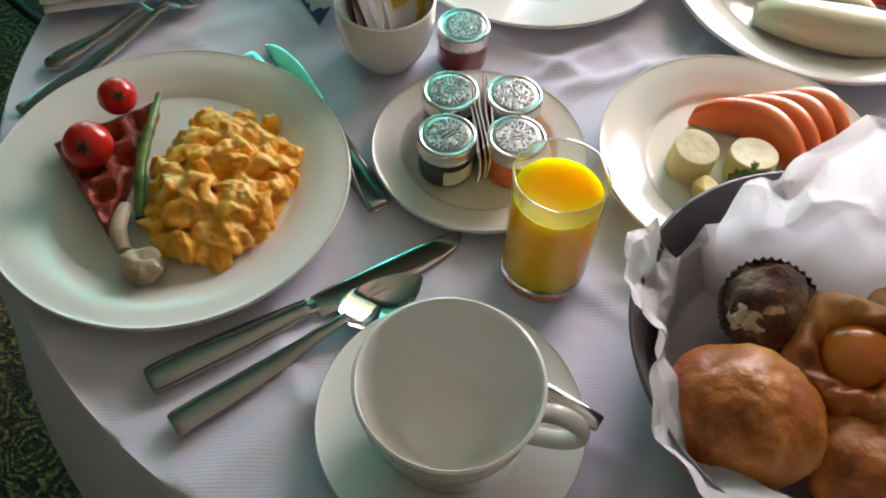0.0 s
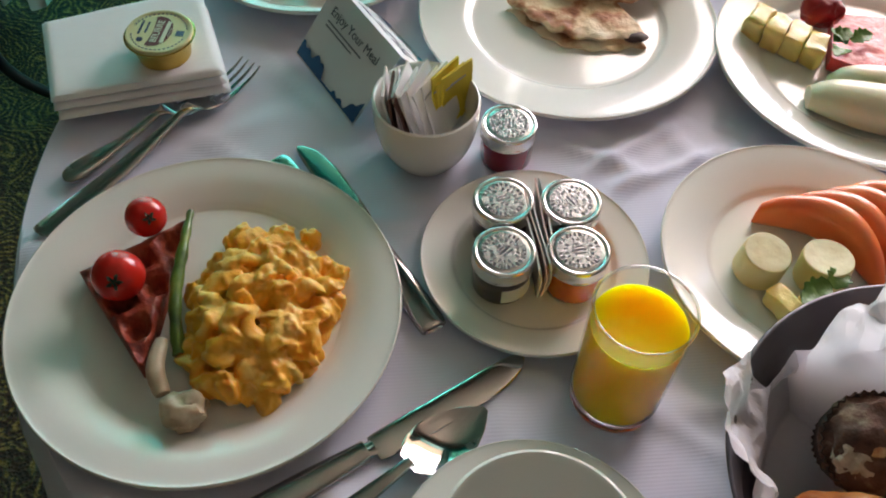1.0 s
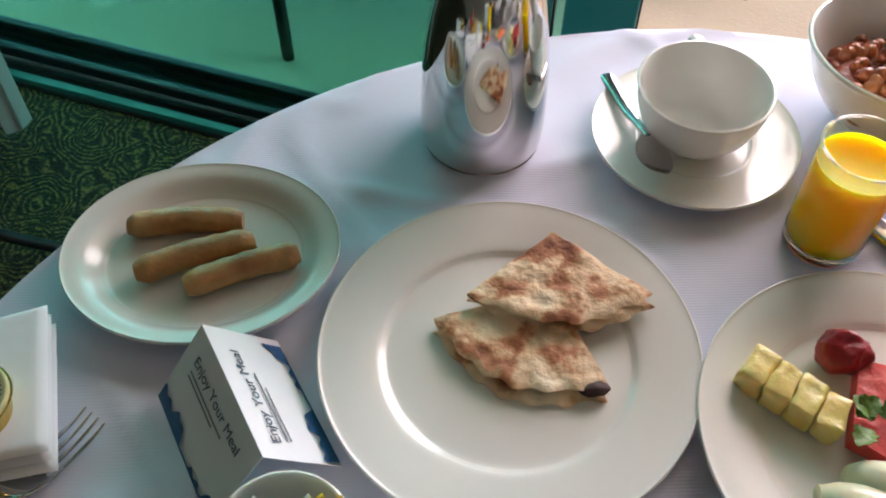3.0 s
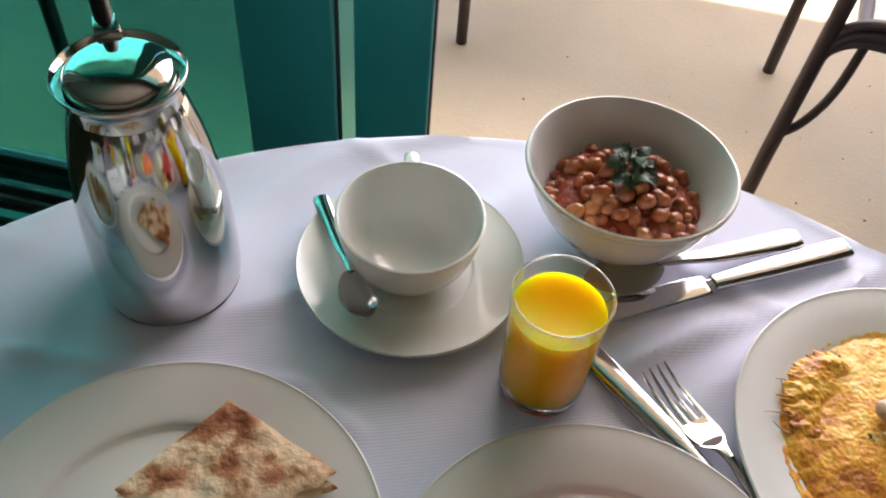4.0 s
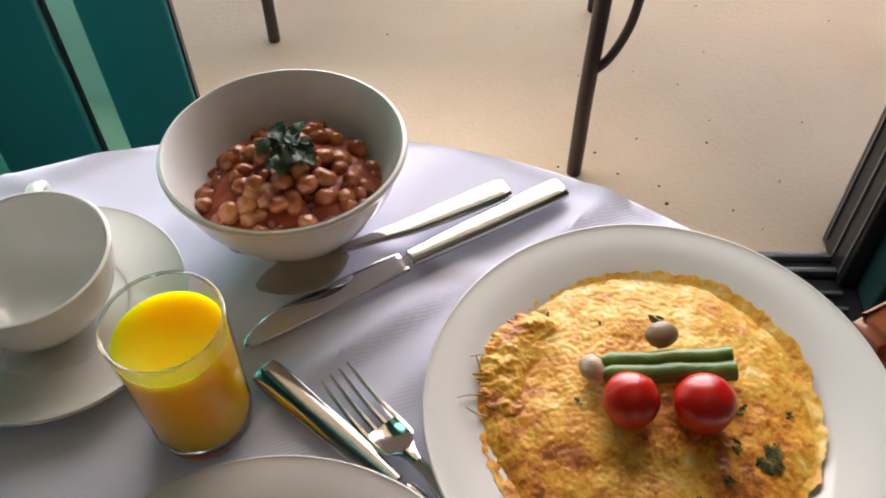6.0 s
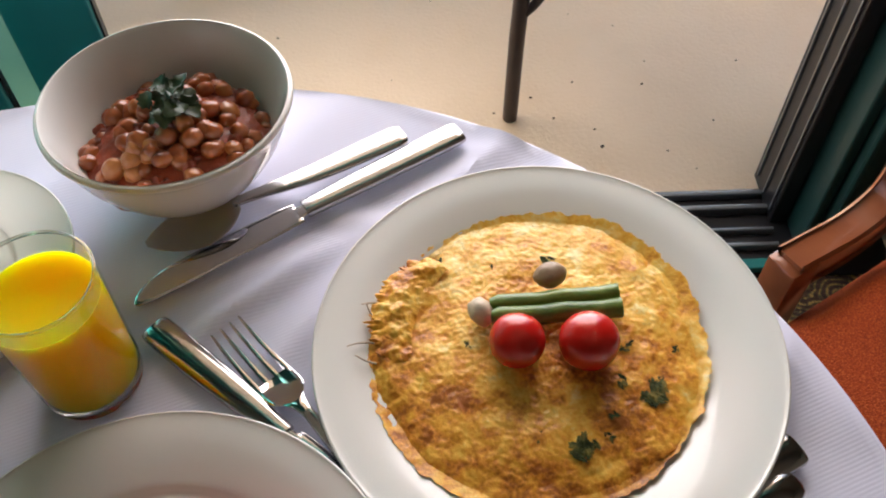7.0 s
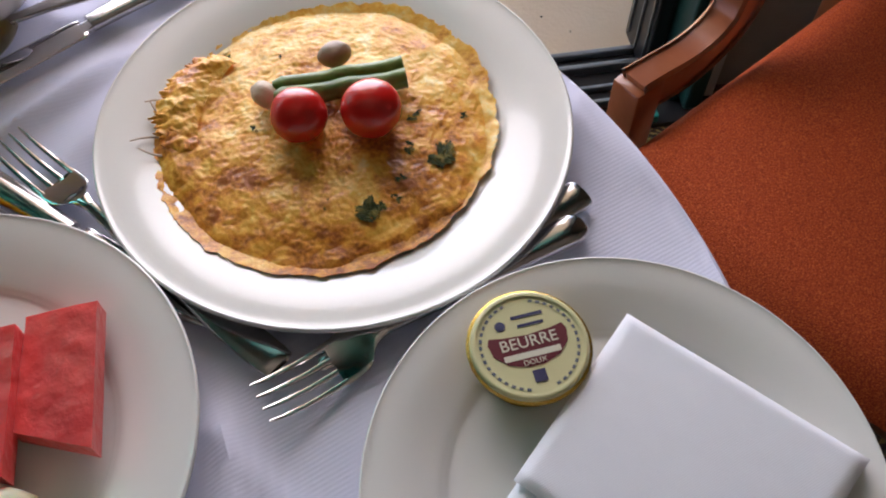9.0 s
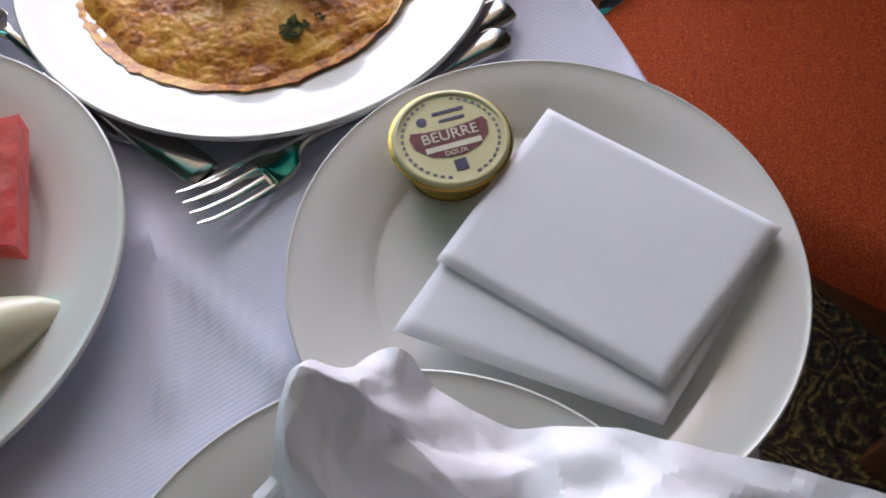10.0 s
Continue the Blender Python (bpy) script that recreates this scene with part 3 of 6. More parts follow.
def cup_and_saucer(x, y, sx, sy, R, angle, h, label):
    sa = part("saucer", lathe(plate_profile(R, 0.0165, 0.55, 0.0035), 96), CHINA, m=pose(sx, sy, T))
    tagged(sa, "white china saucer under an empty cup", "saucer", "saucers on the table")
    ob = thing("cup", label, "cup", pose(x, y, T + 0.0055, 0, 0, angle), "cups on the table")
    r = 0.0562
    outer = [(0, 0.002), (0.022, 0.002), (0.0235, 0.0), (0.026, 0.0005), (0.0275, 0.004), (0.036, 0.009), (0.047, 0.024), (0.053, 0.042), (r - 0.0005, h - 0.002), (r, h), (r - 0.0012, h + 0.0008), (r - 0.003, h - 0.001), (0.0495, 0.042), (0.0435, 0.025), (0.033, 0.0115), (0.020, 0.0065), (0, 0.006)]
    part("bowl", lathe(soften(outer, 4), 96), CHINA, ob)
    pts = soften([(0.0525, 0, h * 0.83), (0.066, 0, h * 0.86), (0.079, 0, h * 0.72), (0.080, 0, h * 0.50), (0.066, 0, h * 0.34), (0.046, 0, h * 0.30)], 5)
    part("handle", tube(pts, [0.0040] * len(pts), 16, 1.55, up=(0, 1, 0)), CHINA, ob)
    return ob


cup_and_saucer(0.033, 0.228, 0.036, 0.230, 0.0845, -18, 0.0635, "empty white china coffee cup on a saucer")
cup_and_saucer(0.320, 0.938, 0.322, 0.936, 0.0895, 82, 0.0600, "empty white china teacup on a saucer")
spoon((0.256, 1.008), (0.283, 0.872), "small steel teaspoon resting on a saucer", z=0.012, pitch=-4, wide=0.0145)
spoon((0.128, 0.221), (0.032, 0.296), "small steel teaspoon lying on a saucer", z=0.012, pitch=0, wide=0.0135)

bowl = part("bowl", lathe(soften([(0, 0.002), (0.030, 0.002), (0.034, 0.0), (0.037, 0.001), (0.040, 0.006), (0.056, 0.020), (0.072, 0.045), (0.0815, 0.070), (0.0838, 0.0735), (0.0836, 0.0765), (0.0815, 0.0775), (0.0795, 0.075), (0.069, 0.046), (0.053, 0.022), (0.036, 0.010), (0, 0.008)], 4), 96), CHINA, m=pose(0.4955, 0.9635, T, -2, 1, 0))
tagged(bowl, "deep white china bowl of chickpea stew", "bowl")
SAUCE = mat("red_brown_stew", (0.24, 0.040, 0.012), (0.13, 0.020, 0.008), 90, 0.35, bump=0.6, bscale=160, island=0.3)
CHICK = mat("stewed_chickpea", (0.42, 0.125, 0.034), (0.20, 0.036, 0.010), 70, 0.3, bump=0.25, bscale=160, sss=0.1, coat=0.35)
CHICKP = mat("pale_chickpea", (0.50, 0.20, 0.06), (0.30, 0.08, 0.02), 80, 0.3, bump=0.25, bscale=160, sss=0.1, coat=0.35)
HERB = mat("fresh_herb", (0.045, 0.075, 0.020), (0.020, 0.036, 0.010), 60, 0.5, bump=0.3, bscale=200, island=0.4)
stew = thing("chickpea_stew", "chickpeas in dark red sauce heaped in a bowl", "stew", pose(0.4955, 0.9635, T + 0.036))
stew.scale = (1.04, 1.04, 1.0)
rnd = random.Random(4)
bm = blob(1.0, Matrix.Diagonal((0.058, 0.058, 0.016, 1)), 0.12, 2.0, 3, 4)
for k in range(110):
    a, r = rnd.uniform(0, 6.28), 0.056 * math.sqrt(rnd.random())
    join(bm, blob(rnd.uniform(0.003, 0.006), Matrix.Translation((r * math.cos(a), r * math.sin(a), 0.017 - 5.0 * r * r + rnd.uniform(-0.003, 0.003))) @ Matrix.Rotation(rnd.uniform(0, 3), 4, "X") @ Matrix.Diagonal((1, rnd.uniform(0.6, 1.6), 0.8, 1)), 0.45, 2.0, k, 2))
tagged(part("sauce", bm, SAUCE, stew, "dark red lumpy sauce"), kind="stuff")
peas = [part("chickpea", blob(0.0060, Matrix.Diagonal((1.12, 0.95, 0.92, 1)), 0.16, 1.6, k + 50, 3), CHICKP if k == 2 else CHICK, stew) for k in range(5)]
for k in range(100):
    a, r = rnd.uniform(0, 6.28), 0.058 * math.sqrt(rnd.random())
    z = 0.020 - 5.6 * r * r + rnd.uniform(-0.003, 0.005) + 0.007 * max(0, 1 - r / 0.035)
    if k < 5:
        ob = peas[k]
    else:
        ob = new("chickpea", peas[k % 5].data)
        ob.parent = stew
    ob.matrix_basis = Matrix.LocRotScale((r * math.cos(a), r * math.sin(a), z), Euler((rnd.uniform(0, 3), rnd.uniform(0, 3), 0)), Vector((1, 1, 1)) * rnd.uniform(0.85, 1.25))


def leaf_mesh(L, W, seed, curl=0.3):
    def f(u, v):
        w = W * math.sin(math.pi * min(1, 0.03 + u * 0.95)) ** 0.8 * (1 + 0.18 * math.sin(u * 26 + seed))
        y = (v - 0.5) * 2 * w
        return Vector((L * u, y, curl * L * u * (1 - u) + 0.35 * y * y / W + 0.0012 * math.sin(9 * u + seed) * (v - 0.5)))
    return sheet(14, 6, f, 0.0004)


leaves = [part("coriander_leaf", leaf_mesh(0.016, 0.0065, k, 0.5), HERB, stew) for k in range(4)]
for k in range(22):
    a, r = rnd.uniform(0, 6.28), 0.015 * math.sqrt(rnd.random())
    if k < 4:
        ob = leaves[k]
    else:
        ob = new("coriander_leaf", leaves[k % 4].data)
        ob.parent = stew
    ob.matrix_basis = Matrix.LocRotScale((r * math.cos(a) + 0.002, r * math.sin(a) + 0.004, 0.030 + rnd.uniform(-0.002, 0.008)), Euler((rnd.uniform(-0.7, 0.7), rnd.uniform(-0.7, 0.4), rnd.uniform(0, 6.28))), Vector((1, 1, 1)) * rnd.uniform(0.6, 1.1))

# ---- steel coffee pot ----
POTB = mat("black_plastic", (0.02, 0.02, 0.02), (0.014, 0.014, 0.014), 20, 0.35, bump=0.05, bscale=200)
pot = thing("coffee_pot", "mirror-polished steel insulated coffee pot with black handle", "coffee pot", pose(0.139, 0.952, T, 0, 0, 104))
pot.scale = (0.92, 0.92, 0.965)
part("body", lathe(soften([(0, 0.001), (0.050, 0.001), (0.0545, 0.003), (0.0565, 0.008), (0.0575, 0.03), (0.057, 0.06), (0.0545, 0.10), (0.049, 0.14), (0.0425, 0.168), (0.0385, 0.182)], 6), 128), CHROME, pot)
part("collar", lathe(soften([(0.0383, 0.181), (0.0378, 0.19), (0.039, 0.195), (0.0435, 0.2005), (0.0445, 0.203), (0.0435, 0.2045), (0.038, 0.199), (0.035, 0.195)], 4), 96), CHROME, pot, "flared pouring rim")
part("lid", lathe(soften([(0.0365, 0.196), (0.0365, 0.200), (0.034, 0.206), (0.024, 0.211), (0.010, 0.2135), (0, 0.2138)], 5), 96), CHROME, pot, "domed steel lid")
part("hinge", boxes((0.030, 0.052, -0.009, 0.009, 0.203, 0.214), bevel=0.003), STEEL, pot)
hp = soften([(0.046, 0, 0.210), (0.060, 0, 0.232), (0.086, 0, 0.232), (0.104, 0, 0.185), (0.103, 0, 0.140), (0.094, 0, 0.100), (0.078, 0, 0.062), (0.055, 0, 0.055)], 5)
part("handle", tube(hp, [0.0105] * len(hp), 14, 0.62, up=(0, 1, 0)), POTB, pot, "black moulded handle")

# ---- sugar bowl ----
tagged(part("sugar_bowl", lathe(soften([(0, 0.002), (0.022, 0.002), (0.025, 0.0), (0.028, 0.003), (0.036, 0.018), (0.0405, 0.038), (0.0415, 0.058), (0.0408, 0.0605), (0.0388, 0.059), (0.0375, 0.040), (0.033, 0.020), (0.024, 0.009), (0, 0.008)], 4), 80), CHINA, m=pose(0.002, 0.575, T)), "small white china bowl filled with sugar sachets", "bowl")
SACH = mat("white_sachet_paper", (0.84, 0.83, 0.82), (0.74, 0.73, 0.72), 22, 0.6, bump=0.3, bscale=60)
CRUMB = mat("pale_crumb", (0.66, 0.56, 0.44), (0.50, 0.38, 0.28), 90, 0.8, bump=0.6, bscale=160)
SACHY = mat("yellow_sachet_paper", (0.80, 0.66, 0.06), (0.74, 0.58, 0.05), 22, 0.55, bump=0.3, bscale=60)
SACHB = mat("brown_sachet_paper", (0.16, 0.07, 0.05), (0.12, 0.05, 0.04), 22, 0.55, bump=0.3, bscale=60)
LIDC = mat("grey_printed_tin", (0.56, 0.56, 0.57), (0.40, 0.40, 0.41), 300, 0.24, 0.9, bump=0.2, bscale=400)
INKL = mat("grey_lid_print", (0.12, 0.12, 0.13), (0.09, 0.09, 0.10), 60, 0.4, 0.5)
INKP = mat("faint_print", (0.45, 0.46, 0.50), (0.5, 0.5, 0.54), 30, 0.6)
INK = mat("grey_print", (0.12, 0.13, 0.16), (0.16, 0.17, 0.2), 30, 0.6)


def sachet(x, y, z, yaw, lean, roll, m, label, w=0.036, h=0.052):
    def f(u, v):
        s = (v - 0.5) * w
        fat = 0.0022 * math.sin(math.pi * u) * math.sin(math.pi * v)
        return Vector((s, fat + 0.0015 * math.sin(4 * u + x * 300), (u - 0.5) * h))
    bm2 = sheet(10, 8, f, 0.0016)
    ob = thing("sachet", label, "sachet", pose(x, y, z) @ pose(0, 0, 0, 0, 0, yaw) @ pose(0, 0, 0, lean, roll, 0), "sachets in the sugar bowl")
    part("packet", bm2, m, ob)
    part("print_bar", boxes((-w * 0.25, w * 0.25, -0.0036, -0.0032, 0.016, 0.0172)), INKP, ob, "", False)


W_, B_, Y_ = ("white paper sugar sachet standing in a bowl", SACH), ("brown paper sugar sachet standing in a bowl", SACHB), ("yellow paper sweetener sachet standing in a bowl", SACHY)
for k, (x, y, yaw, lean, (lb, mt)) in enumerate((
        (-0.025, 0.574, 82, -10, W_), (-0.0215, 0.571, 80, -10, B_), (-0.018, 0.576, 78, -11, W_), (-0.0145, 0.571, 76, -12, B_), (-0.0105, 0.575, 70, -13, W_),
        (-0.0055, 0.571, 64, -13, W_), (0.0005, 0.575, 58, -14, W_), (0.0065, 0.572, 54, -14, W_), (0.0130, 0.576, 50, -12, W_), (0.0185, 0.580, 44, -6, Y_), (0.0225, 0.583, 40, -2, Y_), (0.0255, 0.585, 36, 2, Y_))):
    sachet(x, y, T + 0.055 + 0.003 * math.sin(k * 2.3) - (0.006 if mt is SACHB else 0.0), yaw, lean, 4 * math.sin(k * 1.7) - 6, mt, lb, 0.030 if abs(x) > 0.014 else 0.034, 0.056)

# ---- jam jars ----
JAMS = {"dark": mat("dark_jam", (0.020, 0.006, 0.010), (0.012, 0.004, 0.006), 40, 0.12, coat=0.8), "orange": mat("orange_marmalade", (0.62, 0.16, 0.006), (0.48, 0.10, 0.004), 60, 0.12, sss=0.4, coat=0.8, sssr=(0.02, 0.006, 0.001)), "red": mat("red_jam", (0.22, 0.006, 0.012), (0.14, 0.003, 0.008), 50, 0.12, sss=0.2, coat=0.8)}
LABELP = mat("cream_label_paper", (0.72, 0.70, 0.62), (0.66, 0.64, 0.56), 20, 0.6)


def jar(x, y, z, kind, label, spin=0.0, lab=True):
    ob = thing("jam_jar", label, "jar", pose(x, y, z, 0, 0, spin), "jam jars on the table")
    part("glass_body", lathe(soften([(0, 0.001), (0.016, 0.0008), (0.0195, 0.002), (0.0208, 0.006), (0.0208, 0.024), (0.0195, 0.0285), (0.0185, 0.031), (0.017, 0.031), (0, 0.031)], 3), 48), JAMS[kind], ob, "small glass jar showing its filling")
    part("lid", lathe(soften([(0.0190, 0.0265), (0.0214, 0.0268), (0.0222, 0.0285), (0.0218, 0.0300), (0.0218, 0.0345), (0.0222, 0.0372), (0.0212, 0.0392), (0.0190, 0.0392), (0.0180, 0.0382), (0.0172, 0.0382), (0.0166, 0.0388), (0, 0.0390)], 3), 64), LIDM, ob, "silver pressed tin lid")
    part("lid_centre", lathe([(0, 0.03912), (0.0155, 0.03908), (0.0158, 0.0386)], 48), LIDC, ob, "grey printed lid centre")
    bars = bmesh.new()
    for k in range(26):
        a = 2 * math.pi * k / 26
        if k % 13 > 10:
            continue
        join(bars, moved(boxes((0.0122, 0.0150, -0.0006 - 0.0003 * (k % 3), 0.0006, 0.0388, 0.03925)), Matrix.Rotation(a, 4, "Z")))
    for k in range(17):
        if k not in (5, 12):
            join(bars, moved(boxes((0.0080, 0.0106, -0.0007, 0.0004 + 0.0003 * (k % 2), 0.0388, 0.03925)), Matrix.Rotation(2 * math.pi * k / 17 + 0.2, 4, "Z")))
    for x0, x1, y0, y1 in ((-0.0052, 0.0052, -0.0006, 0.0008), (-0.0040, 0.0038, 0.0022, 0.0034), (-0.0036, 0.0040, -0.0034, -0.0022), (-0.0014, 0.0016, 0.0046, 0.0060)):
        join(bars, boxes((x0, x1, y0, y1, 0.0388, 0.03925)))
    part("lid_print", bars, INKL, ob, "grey printed bars on the lid", False)
    if lab:
        part("paper_label", sheet(10, 1, lambda u, v: Vector((0.0212 * math.cos(-2.4 + 1.3 * u), 0.0212 * math.sin(-2.4 + 1.3 * u), 0.006 + 0.014 * v)), 0.0003), LABELP, ob, "cream paper label")
    return ob


JZ = T + 0.0056
jar(0.0445, 0.4395, JZ, "dark", "small jar of dark jam with a silver lid", 40)
jar(0.0500, 0.4850, JZ, "dark", "small jar of dark jam with a silver lid", 200)
jar(0.0985, 0.4800, JZ, "orange", "small jar of orange marmalade with a silver lid", 120, False)
jar(0.0960, 0.4365, JZ, "orange", "small jar of honey-coloured marmalade with a silver lid", 10, False)
jar(0.0660, 0.5655, T, "red", "small jar of red jam with a silver lid", 80, False)
PINK = mat("pink_stick_paper", (0.74, 0.62, 0.60), (0.66, 0.40, 0.36), 60, 0.5, bump=0.2, bscale=60)
for k in range(5):
    st = part("paper_stick", sheet(8, 4, lambda u, v, k=k: Vector((0.0024 * math.sin(math.pi * v) + 0.0010 * math.sin(5 * u + k), (u - 0.5) * 0.075, (v - 0.5) * (0.034 + 0.002 * (k % 2)))), 0.0012), PINK if k % 2 else SACH, m=pose(0.0665 + 0.0032 * k, 0.4600 + 0.002 * k, T + 0.027, 0, 2 * (k - 2), 2))
    tagged(st, "thin paper stick sachet standing between jam jars", "sachet", "paper sticks between the jars")


# ---- tent card ----
CARD = mat("white_card", (0.80, 0.80, 0.82), (0.77, 0.77, 0.79), 12, 0.55, bump=0.03, bscale=90)
BLUE = mat("blue_print", (0.02, 0.12, 0.28), (0.015, 0.07, 0.20), 30, 0.5)
TEXTI = mat("dark_blue_print", (0.06, 0.07, 0.11), (0.08, 0.09, 0.13), 30, 0.55)


def words(name, body, size, material, parent, m, label, align="LEFT"):
    cu = bpy.data.curves.new(name, "FONT")
    cu.body, cu.size, cu.align_x, cu.extrude = body, size, align, 0.00012
    tmp = bpy.data.objects.new(name + "_tmp", cu)
    scene.collection.objects.link(tmp)
    bpy.context.view_layer.update()
    me = bpy.data.meshes.new_from_object(tmp.evaluated_get(bpy.context.evaluated_depsgraph_get()))
    bpy.data.objects.remove(tmp)
    me.materials.clear()
    me.materials.append(material)
    ob = new(name, me)
    ob.parent, ob.matrix_basis = parent, m
    if label:
        ob["label"] = label
    return ob


A1, A2, R1, R2 = Vector((-0.056, 0.608, T + 0.001)), Vector((-0.103, 0.701, T + 0.001)), Vector((-0.014, 0.626, T + 0.058)), Vector((-0.063, 0.722, T + 0.058))
C1, C2 = Vector((0.028, 0.644, T + 0.001)), Vector((-0.023, 0.743, T + 0.001))
card = thing("tent_card", "folded white tent card with a blue wave print", "tent card")
part("front_panel", sheet(1, 1, lambda u, v: (A2.lerp(A1, u)).lerp(R2.lerp(R1, u), v), 0.0006), CARD, card, "", False)
part("back_panel", sheet(1, 1, lambda u, v: (C1.lerp(C2, u)).lerp(R1.lerp(R2, u), v), 0.0006), CARD, card, "", False)


def face_frame(o, x_to, y_to, out):
    ex = (x_to - o).normalized()
    ey = (y_to - o)
    ey = (ey - ex * ey.dot(ex)).normalized()
    ez = ex.cross(ey)
    o = o + ez * out
    return Matrix(((ex.x, ey.x, ez.x, o.x), (ex.y, ey.y, ez.y, o.y), (ex.z, ey.z, ez.z, o.z), (0, 0, 0, 1)))


FF = face_frame(A2, A1, R2, 0.0012)
BF = face_frame(C1, C2, R1, 0.0012)
words("card_text", "Enjoy Your Meal", 0.0115, TEXTI, card, FF @ pose(0.014, 0.051, 0), "dark blue lettering")
words("card_text", "Enjoy Your Meal", 0.0115, TEXTI, card, BF @ pose(0.014, 0.051, 0), "dark blue lettering")
for fr in (FF, BF):
    part("print_bar", moved(boxes((0.016, 0.072, 0.0445, 0.0458, 0, 0.0002), (0.016, 0.060, 0.0405, 0.0418, 0, 0.0002)), fr), INK, card, "", False)
    wave = bmesh.new()
    for k in range(60):
        x0, x1 = 0.002 + k * 0.0017, 0.002 + (k + 1) * 0.0017
        h0 = [0.009 + 0.007 * math.sin(x * 75) + 0.004 * math.sin(x * 190 + 1) + 0.002 * math.sin(x * 500) for x in (x0, x1)]
        v = [wave.verts.new(p) for p in ((x0, 0.002, 0), (x1, 0.002, 0), (x1, max(h0[1], 0.004), 0), (x0, max(h0[0], 0.004), 0))]
        wave.faces.new(v)
    part("wave_print", moved(wave, fr), BLUE, card, "blue wave printed along the foot", False)


# ---- napkins and butter ----
def soft_slab(c, z, th, seed=0, n=36, sag=0.0):
    """A folded cloth layer over four corners, rounded at its edges."""
    c = [Vector((*p, 0)) for p in c]
    bm2 = bmesh.new()

    def pt(u, v, top):
        p = c[0].lerp(c[1], u).lerp(c[3].lerp(c[2], u), v)
        e = min(u, 1 - u, v, 1 - v) * 2 * 0.06
        k = min(1.0, e / 0.006)
        rim = math.sqrt(max(0.0, 1 - (1 - k) ** 2))
        wob = 0.0005 * noise.noise(Vector((p.x * 28 + seed, p.y * 28, seed * 2.0))) + 0.0002 * noise.noise(Vector((p.x * 90, p.y * 90, seed)))
        zz = z + th * 0.5 + (th * 0.5 * rim if top else -th * 0.5 * rim) + (wob if top else 0) - sag * max(0, 0.15 - u) * 10
        return Vector((p.x, p.y, zz))
    for top in (True, False):
        g = [[bm2.verts.new(pt(i / n, j / n, top)) for j in range(n + 1)] for i in range(n + 1)]
        for i in range(n):
            for j in range(n):
                q = (g[i][j], g[i + 1][j], g[i + 1][j + 1], g[i][j + 1])
                bm2.faces.new(q if top else q[::-1])
    bmesh.ops.remove_doubles(bm2, verts=bm2.verts, dist=0.0002)
    return bm2


def napkin(name, label, layers):
    ob = thing(name, label, "napkin")
    for k, (c, z, th) in enumerate(layers):
        part("fold", soft_slab(c, z, th, k + 1), NAPKIN, ob)
    return ob


qa = [(-0.317, 0.722), (-0.186, 0.764), (-0.158, 0.650), (-0.293, 0.625)]
qs = lambda q, d: [(x + d[0], y + d[1]) for x, y in q]
napkin("napkin", "white cotton napkin folded into a thick stack", [(qs(qa, (0.004, -0.008)), T + 0.0095, 0.006), (qs(qa, (0.001, -0.003)), T + 0.0145, 0.007), (qa, T + 0.0205, 0.008)])
napkin("napkin", "white cotton napkin folded square on a plate", [([(0.733, 0.531), (0.785, 0.413), (0.677, 0.369), (0.602, 0.470)], T + 0.018, 0.0045), ([(0.734, 0.532), (0.786, 0.413), (0.686, 0.380), (0.637, 0.488)], T + 0.0215, 0.0055)])

GOLD = mat("gold_foil", (0.66, 0.48, 0.12), (0.58, 0.40, 0.08), 30, 0.25, 0.85, bump=0.1, bscale=120)
CREAM = mat("pale_yellow_lid", (0.66, 0.62, 0.34), (0.60, 0.56, 0.30), 20, 0.35, coat=0.3)
MAROON = mat("maroon_print", (0.14, 0.012, 0.02), (0.11, 0.01, 0.016), 20, 0.4)
INKW = mat("pale_print", (0.70, 0.66, 0.52), (0.66, 0.62, 0.48), 20, 0.45)
NAVY = mat("navy_print", (0.035, 0.035, 0.10), (0.04, 0.035, 0.09), 20, 0.4)


